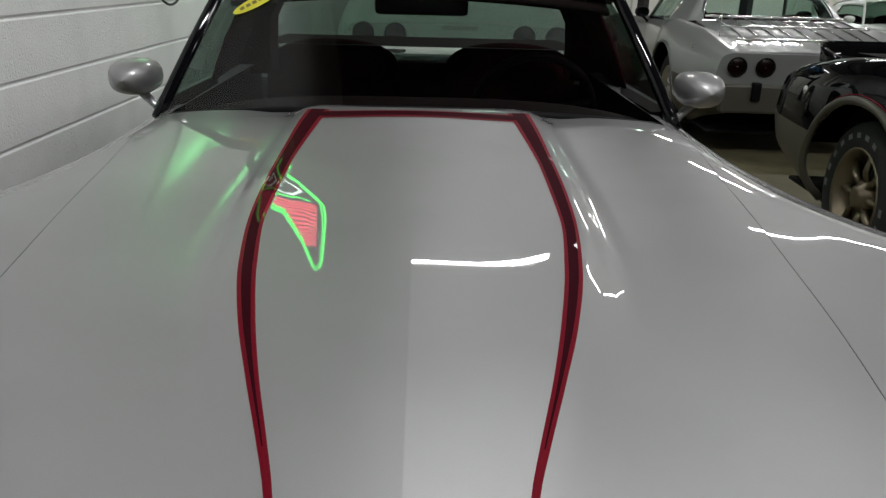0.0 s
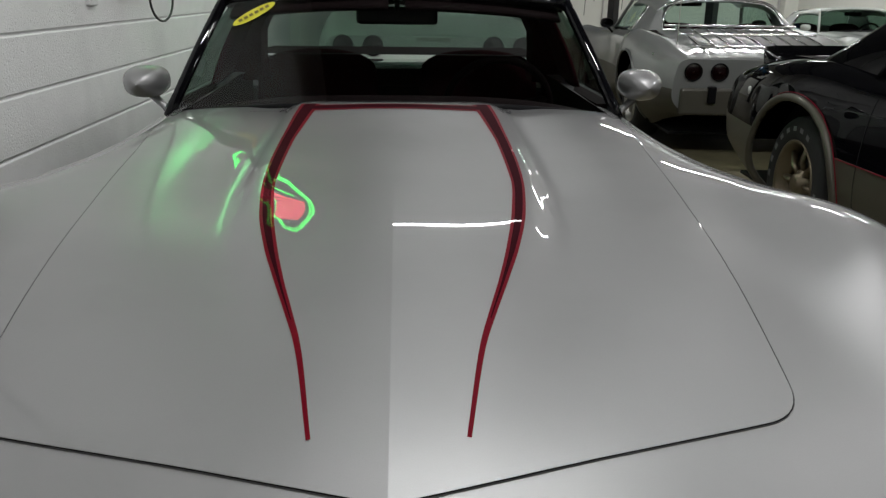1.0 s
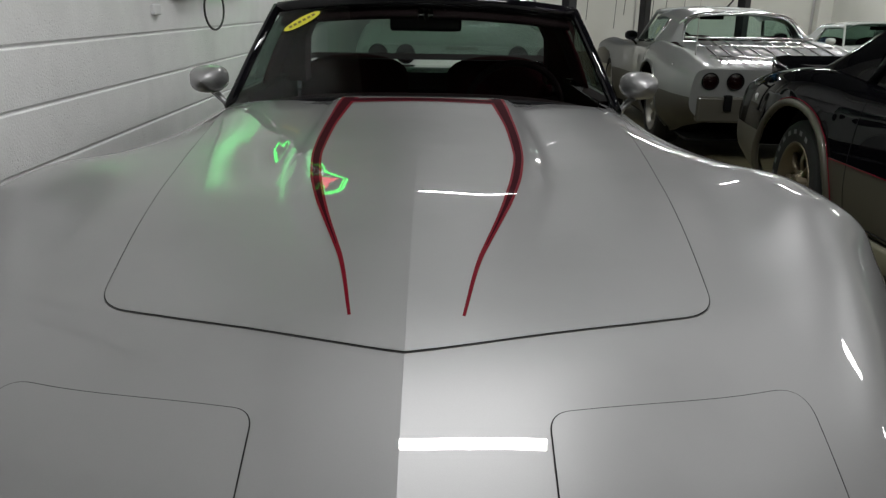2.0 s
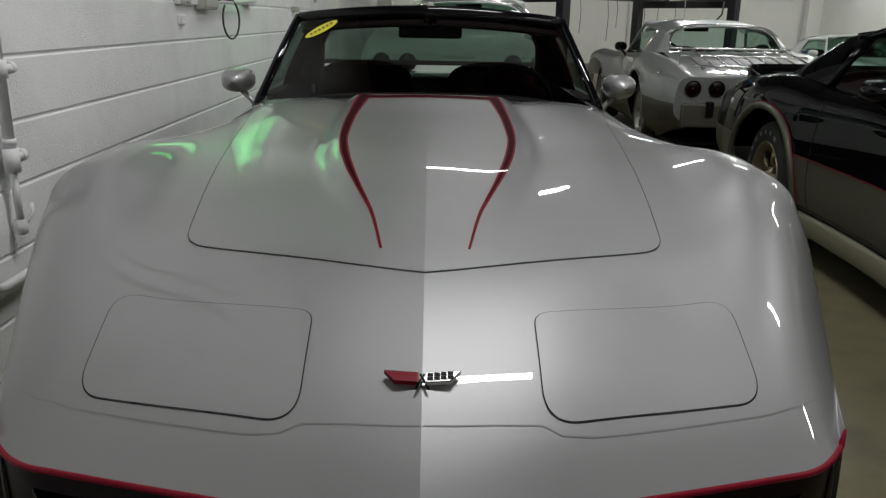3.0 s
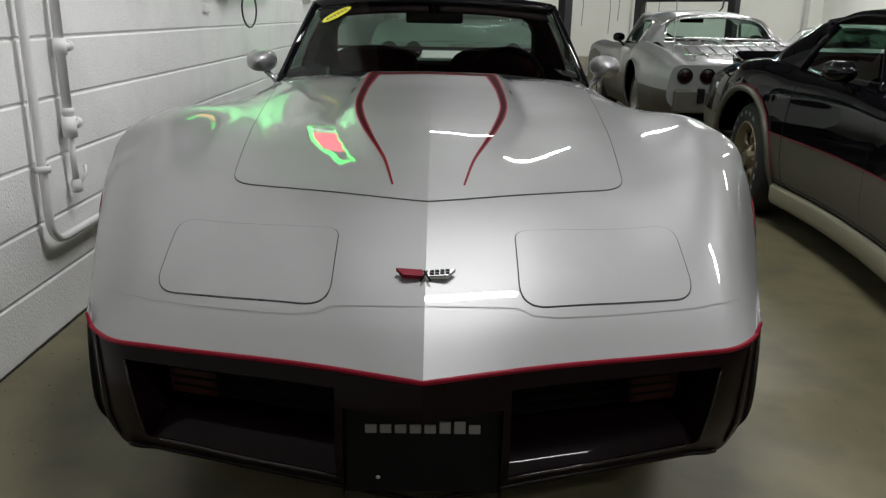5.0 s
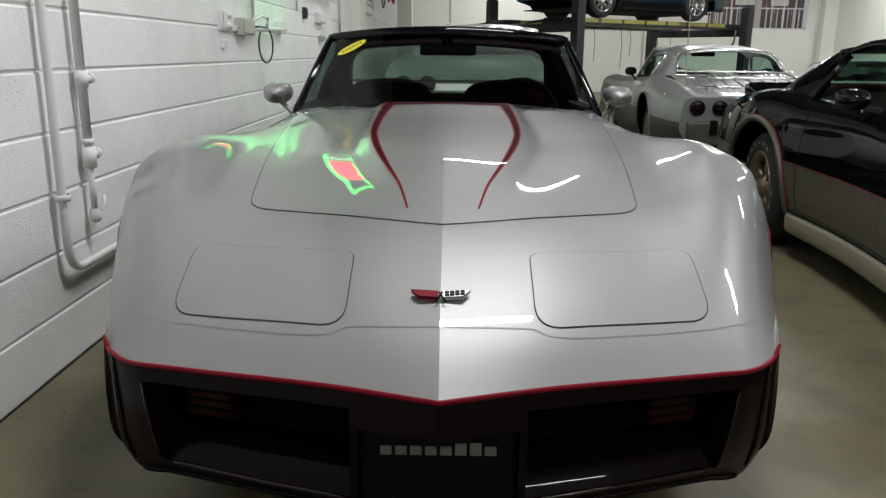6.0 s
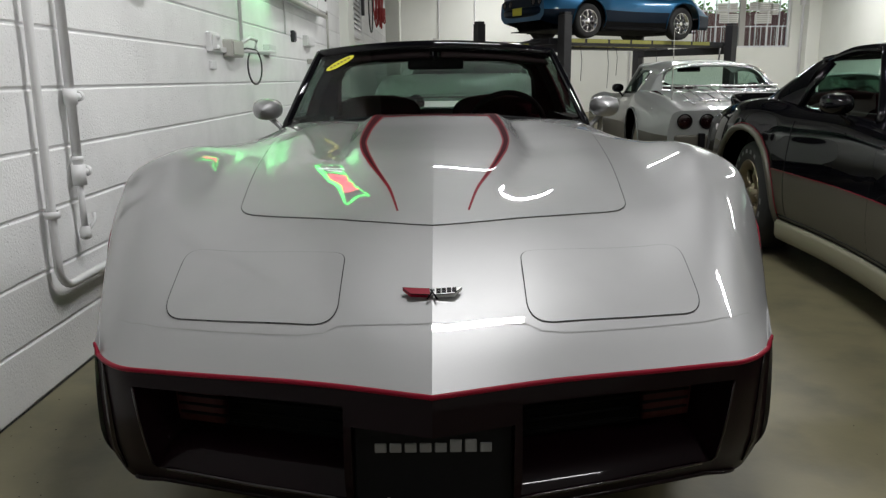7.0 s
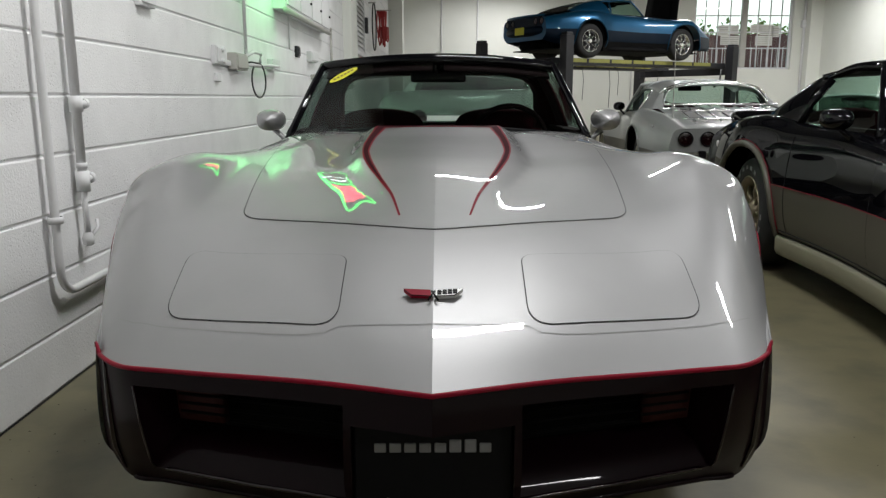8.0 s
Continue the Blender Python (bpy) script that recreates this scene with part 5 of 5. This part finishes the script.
def wall_box(name, label, cat, y0, y1, z0, z1, depth, material=None, lid=True):
    r = empty(name, label, cat)
    boxed("case", (WALL_X - .004, y0, z0, WALL_X + depth, y1, z1), material or M_PIPE, r, "", .006)
    if lid:
        boxed("cover", (WALL_X + depth, y0 + .012, z0 + .012, WALL_X + depth + .008, y1 - .012, z1 - .012), material or M_PIPE, r, "", .004)
    return r


b1 = wall_box("wall_bracket", "white painted steel bracket plate on the block wall", "bracket", 3.32, 3.52, 1.20, 1.31, .03)
for z in (1.225, 1.285):
    lathe("bolt", [(WALL_X + .038, .016), (WALL_X + .05, .014), (WALL_X + .052, .001)], M_PIPE, b1, "", 10, "X", (0, 3.42, z))
wall_box("bracket_foot", "small painted anchor plate on the wall", "bracket", 3.35, 3.44, 1.10, 1.15, .02, lid=False)
wall_box("socket_box", "beige socket box on the block wall", "socket", 3.66, 3.93, 1.18, 1.285, .06, M_BOXGREY)
wall_box("link_conduit", "white conduit stub between wall boxes", "conduit", 3.52, 3.66, 1.20, 1.235, .025, lid=False)
hs = empty("hose_hanger", "white painted hanger arm with a hook on the wall", "hanger")
tube("arm", [(WALL_X + .04, 3.95, 1.225), (WALL_X + .05, 4.4, 1.235), (WALL_X + .04, 5.0, 1.25)], .014, M_PIPE, hs)
tube("hook", [(WALL_X + .03, 3.97, 1.27), (WALL_X + .05, 4.15, 1.315), (WALL_X + .05, 4.36, 1.315), (WALL_X + .05, 4.33, 1.25)], .012, M_PIPE, hs)
boxed("end_block", (WALL_X - .004, 4.78, 1.22, WALL_X + .05, 5.02, 1.30), M_PIPE, hs)
loop = [(WALL_X + .05, 3.95, 1.235), (WALL_X + .05, 4.08, 1.243)]
loop += [(WALL_X + .057, 4.245 + .205 * math.sin(a), 1.125 + .118 * math.cos(a)) for a in np.linspace(-.15, 5.5, 26)]
tagged(tube("hanging_cable", loop, .0062, M_CABLE), "loop of black cable hanging from the socket", "cable")
tagged(tube("riser_conduit", [(WALL_X + .025, 4.04, 1.28), (WALL_X + .025, 4.04, CEIL)], .012, M_PIPE), "white riser conduit above the socket", "conduit")
tagged(tube("riser_conduit", [(WALL_X + .018, 5.6, 1.42), (WALL_X + .018, 5.6, CEIL)], .008, M_PIPE), "thin white cable run on the wall", "conduit")
wall_box("upper_bracket", "white bracket under a shelf on the wall", "bracket", 2.22, 2.40, 1.405, 1.50, .03)
shelf = empty("wall_cabinet", "long white wall cabinet with a rounded lower rail", "cabinet")
boxed("case", (WALL_X - .004, 5.06, 1.70, WALL_X + .105, 7.45, 2.30), M_PIPE, shelf, "", .008)
tube("lower_rail", [(WALL_X + .105, 5.03, 1.690), (WALL_X + .105, 7.48, 1.700)], .022, M_BOXGREY, shelf)
for k in range(4):
    boxed("door", (WALL_X + .105, 5.10 + .59 * k, 1.735, WALL_X + .119, 5.64 + .59 * k, 2.27), M_PIPE, shelf, "", .004)
    tube("knob", [(WALL_X + .119, 5.58 + .59 * k, 1.86), (WALL_X + .135, 5.58 + .59 * k, 1.86)], .011, M_STEEL, shelf, sides=8)
# grey upright tube in place of the dark shadow line at the corner
tube("corner_shade_tube", [(WALL_X + .03, 8.1, 1.80), (WALL_X + .03, 8.1, 1.30)], .014, M_BOXGREY, shelf)
tube("rail_pipe", [(WALL_X + .03, 7.30, 1.80), (WALL_X + .03, 8.1, 1.80)], .014, M_BOXGREY, shelf)
wall_box("thermostat", "small wall control with a dark front", "control", 5.93, 6.03, 1.37, 1.47, .03, M_STEEL)
wall_box("switch_box", "small white switch box", "switch", 6.55, 6.95, 1.36, 1.46, .05)
wall_box("lower_switch", "small grey wall switch", "switch", 6.75, 6.9, 1.19, 1.24, .05, M_BOXGREY)
louvre = empty("wall_louvre", "white slatted ventilation louvre fixed to the block wall", "louvre")
for d in ((10.25, 1.66, 10.31, 3.4), (11.84, 1.66, 11.90, 3.4), (10.31, 1.66, 11.84, 1.72), (10.31, 3.34, 11.84, 3.4)):
    boxed("frame", (WALL_X - .004, d[0], d[1], WALL_X + .07, d[2], d[3]), M_PIPE, louvre, "", .004)
boxed("backing", (WALL_X - .004, 10.31, 1.72, WALL_X + .006, 11.84, 3.34), M_BOXGREY, louvre, "", 0)
for k in range(22):
    z = 1.735 + .073 * k
    sl = part("slat", bmesh_box([(-.044, 10.31, -.005, .044, 11.84, .005)]), M_PIPE, louvre, "", False)
    sl.matrix_basis = pose(WALL_X + .036, 0, z + .03, 0, 62, 0)
boxed("latch", (WALL_X + .07, 11.82, 2.05, WALL_X + .12, 11.92, 2.30), M_STEEL, louvre, "dark steel latch", .006)
tagged(boxed("wall_pilaster", (WALL_X - .01, 9.5, 0, WALL_X + .12, 10.2, CEIL), M_WALL, bevel=.01), "white painted wall pilaster", "pilaster", kind="structure")
tagged(boxed("wall_pilaster_2", (WALL_X - .01, 18.6, 0, WALL_X + .35, 19.4, CEIL), M_WALL, bevel=.01), "cream painted wall pilaster", "pilaster", kind="structure")
hoses = empty("air_hoses", "bundle of red air hoses hanging on the wall", "hose")
rng = random.Random(8)
for k in range(9):
    x0, y0 = WALL_X + .05 + .022 * k, 14.6 + .12 * rng.random()
    zl = 1.98 + .22 * rng.random()
    tube("hose", [(x0, y0, 2.70), (x0 + .02 * rng.uniform(-1, 1), y0 + .03, 2.45), (x0 + .03 * rng.uniform(-1, 1), y0 + .05, 2.2), (x0 + .02, y0 + .04, zl),
                  (x0 + .035, y0 + .02, zl + .03), (x0 + .03, y0, 2.4)], .013, M_REDHOSE, hoses, sides=8)
tube("black_hose", [(WALL_X + .10, 13.3 + .4 * math.sin(a), 2.28 + .42 * math.cos(a)) for a in np.linspace(0, 5.9, 24)], .012, M_CABLE, hoses, sides=6)
tube("hook_arm", [(WALL_X - .004, 14.62, 2.71), (WALL_X + .33, 14.66, 2.715)], .012, M_BOXGREY, hoses, sides=8)
tube("hook_arm", [(WALL_X - .004, 13.3, 2.70), (WALL_X + .13, 13.3, 2.71)], .012, M_BOXGREY, hoses, sides=8)

# ---------------------------------------------------------------- neon sign on the block wall
NY = 4.8            # plane of the sign


def neon_sign():
    """A slender bar sign hung out from the wall beside it, facing down the room."""
    r = empty("neon_sign", "lit neon sign, green outline and red lettering, hung from ceiling", "neon sign")
    tip, foot = Vector((-.945, NY, 3.12)), Vector((-.800, NY, 2.17))
    along = foot - tip

    def at(a, b, d=0.0):
        """b from the tip (0) to the foot (1), a across, in metres."""
        p = tip + along * b
        return (p.x + a, NY + d, p.z)
    right = [(.0, 0), (.03, .08), (.075, .30), (.108, .53), (.115, .64), (.07, .78), (.03, .87)]
    left = [(.0, 0), (-.014, .07), (-.022, .25), (-.028, .42), (-.04, .60), (-.07, .80), (-.085, .88)]
    for side in (right, left):
        tube("green_tube", [at(*p) for p in side], .0048, M_GREEN, r, sides=8)
        tube("green_tube", [at(p[0] * .86, .035 + p[1] * .93, .03) for p in side], .0026, M_GREEN, r, sides=8)
    # zigzag crown along the foot
    zig = [(.03, .87), (.05, .92), (.02, .90), (.015, .97), (-.01, .92), (-.03, 1.0), (-.045, .93), (-.07, .96), (-.085, .88)]
    tube("green_tube", [at(*p) for p in zig], .0048, M_GREEN, r, sides=8)
    tube("white_tube", [at(*p) for p in ((-.055, .74), (-.03, .80), (0, .75), (.02, .82), (.045, .76), (.01, .70), (-.03, .72))], .006, M_NWHITE, r, sides=8)
    tube("green_tube", [at(*p) for p in ((-.06, .68), (-.02, .66), (.03, .69), (.065, .67))], .005, M_GREEN, r, sides=8)
    # red lettering as one run of short strokes
    n = 13
    for k in range(n):
        q = k / (n - 1)
        b = .30 + .33 * q
        lo, hi = -.012 - .016 * q, .034 + .050 * q
        tube("red_tube", [at(lo, b - .012), at((lo + hi) / 2, b + .006), at(hi, b - .004)], .0065, M_PINK, r, sides=6)
    tube("frame_bar", [at(-.05, .55, .04), at(.09, .55, .04)], .008, M_STEEL, r, sides=6)
    for a in (-.02, .05):
        tube("hanging_chain", [at(a, .55, .04), (at(a, .55)[0], NY + .04, CEIL)], .003, M_STEEL, r, sides=5)
    return r


neon_sign()
# the green light that the sign throws on the wall beside it
spill = bpy.data.lights.new("neon_light", "AREA")
spill.shape, spill.size, spill.size_y, spill.energy, spill.color = "RECTANGLE", .4, .6, 7, (.18, 1.0, .28)
spill_ob = new("neon_light", spill)
spill_ob.matrix_world = pose(-1.0, NY - .15, 2.15, 0, 74, 0)

# ---------------------------------------------------------------- fluorescent fittings
first = None
for lx, ly, watts in LAMPS:
    if first is None:
        first = empty("ceiling_light", "white batten ceiling light with bare fluorescent tubes", "ceiling light", "ceiling lights")
        first.location = (lx, ly, LAMP_Z)
        boxed("batten", (-.62, -.07, .0, .62, .07, .06), M_PIPE, first)
        for hx in (-.5, .5):
            tube("hanger", [(hx, 0, .05), (hx, 0, CEIL - LAMP_Z)], .006, M_STEEL, first, sides=6)
        for t in (-.035, .035):
            tube("fluorescent_tube", [(-.6, t, -.016), (.6, t, -.016)], .014, M_TUBE, first, sides=8)
    else:
        copy_thing(first, pose(lx, ly, LAMP_Z))

# grit on the floor
rngf = random.Random(11)
gv, gf = [], []
for _ in range(130):
    x, y = rngf.uniform(-1.28, 3.2), rngf.uniform(-2.2, 1.2)
    if rngf.random() < .5:
        x = -1.3 + abs(rngf.gauss(0, .16))
    s, an = rngf.uniform(.0012, .0036), rngf.uniform(0, 6.28)
    k = len(gv)
    for q in range(4):
        b = an + q * 1.57 + rngf.uniform(-.3, .3)
        gv.append((x + s * math.cos(b) * (1.8 if q % 2 else 1), y + s * math.sin(b), .0006))
    gv.append((x, y, .0006 + s * .5))
    gf += [(k + q, k + (q + 1) % 4, k + 4) for q in range(4)]
tagged(obm("floor_grit", pydata(gv, gf), M_DARK, None, "", False), "dark grit and flakes scattered on the concrete floor", "grit", kind="stuff")

# ---------------------------------------------------------------- wall blocks, last
BL, BH = .4064, .2032


def block_mesh(length):
    bm = bmesh.new()
    y0, y1, z0, z1 = 0, length, .0035, BH - .0035
    b = .006
    back = [bm.verts.new(c) for c in ((-.03, y0, z0), (-.03, y1, z0), (-.03, y1, z1), (-.03, y0, z1))]
    mid = [bm.verts.new(c) for c in ((-.004, y0, z0), (-.004, y1, z0), (-.004, y1, z1), (-.004, y0, z1))]
    front = [bm.verts.new(c) for c in ((0, y0, z0 + b), (0, y1, z0 + b), (0, y1, z1 - b), (0, y0, z1 - b))]
    for a, c in ((back, mid), (mid, front)):
        for i in range(4):
            bm.faces.new((a[i], a[(i + 1) % 4], c[(i + 1) % 4], c[i]))
    bm.faces.new(front)
    bmesh.ops.recalc_face_normals(bm, faces=bm.faces)
    me = bpy.data.meshes.new("block")
    bm.to_mesh(me)
    bm.free()
    me.materials.append(M_BLOCK)
    return me


whole = block_mesh(BL)
rest_v, rest_f = [], []
count = 0
for row in range(25):
    for col in range(67):
        y = BACK_Y + col * BL + (BL / 2 if row % 2 else 0)
        if y + BL > FAR_Y:
            continue
        z = row * BH
        if .8 < y < 9.5 and z < 2.3 and count < 300:
            ob = new("block", whole)
            ob.location = (WALL_X, y, z)
            ob.parent = wall_left
            count += 1
        else:
            k = len(rest_v)
            z1 = min(z + BH, CEIL)
            rest_v += [(WALL_X, y + a, c) for a, c in ((0, z + .0075), (BL, z + .0075), (BL, z1 - .0075), (0, z1 - .0075))]
            rest_v += [(WALL_X - .008, y + a, c) for a, c in ((0, z + .0035), (BL, z + .0035), (BL, z1 - .0035), (0, z1 - .0035))]
            rest_f += [(k, k + 1, k + 2, k + 3)] + [(k + i, k + 4 + i, k + 4 + (i + 1) % 4, k + (i + 1) % 4) for i in range(4)]
rest = obm("block_courses", pydata(rest_v, rest_f), M_BLOCK, wall_left, smooth=False)
tagged(rest, kind="stuff")
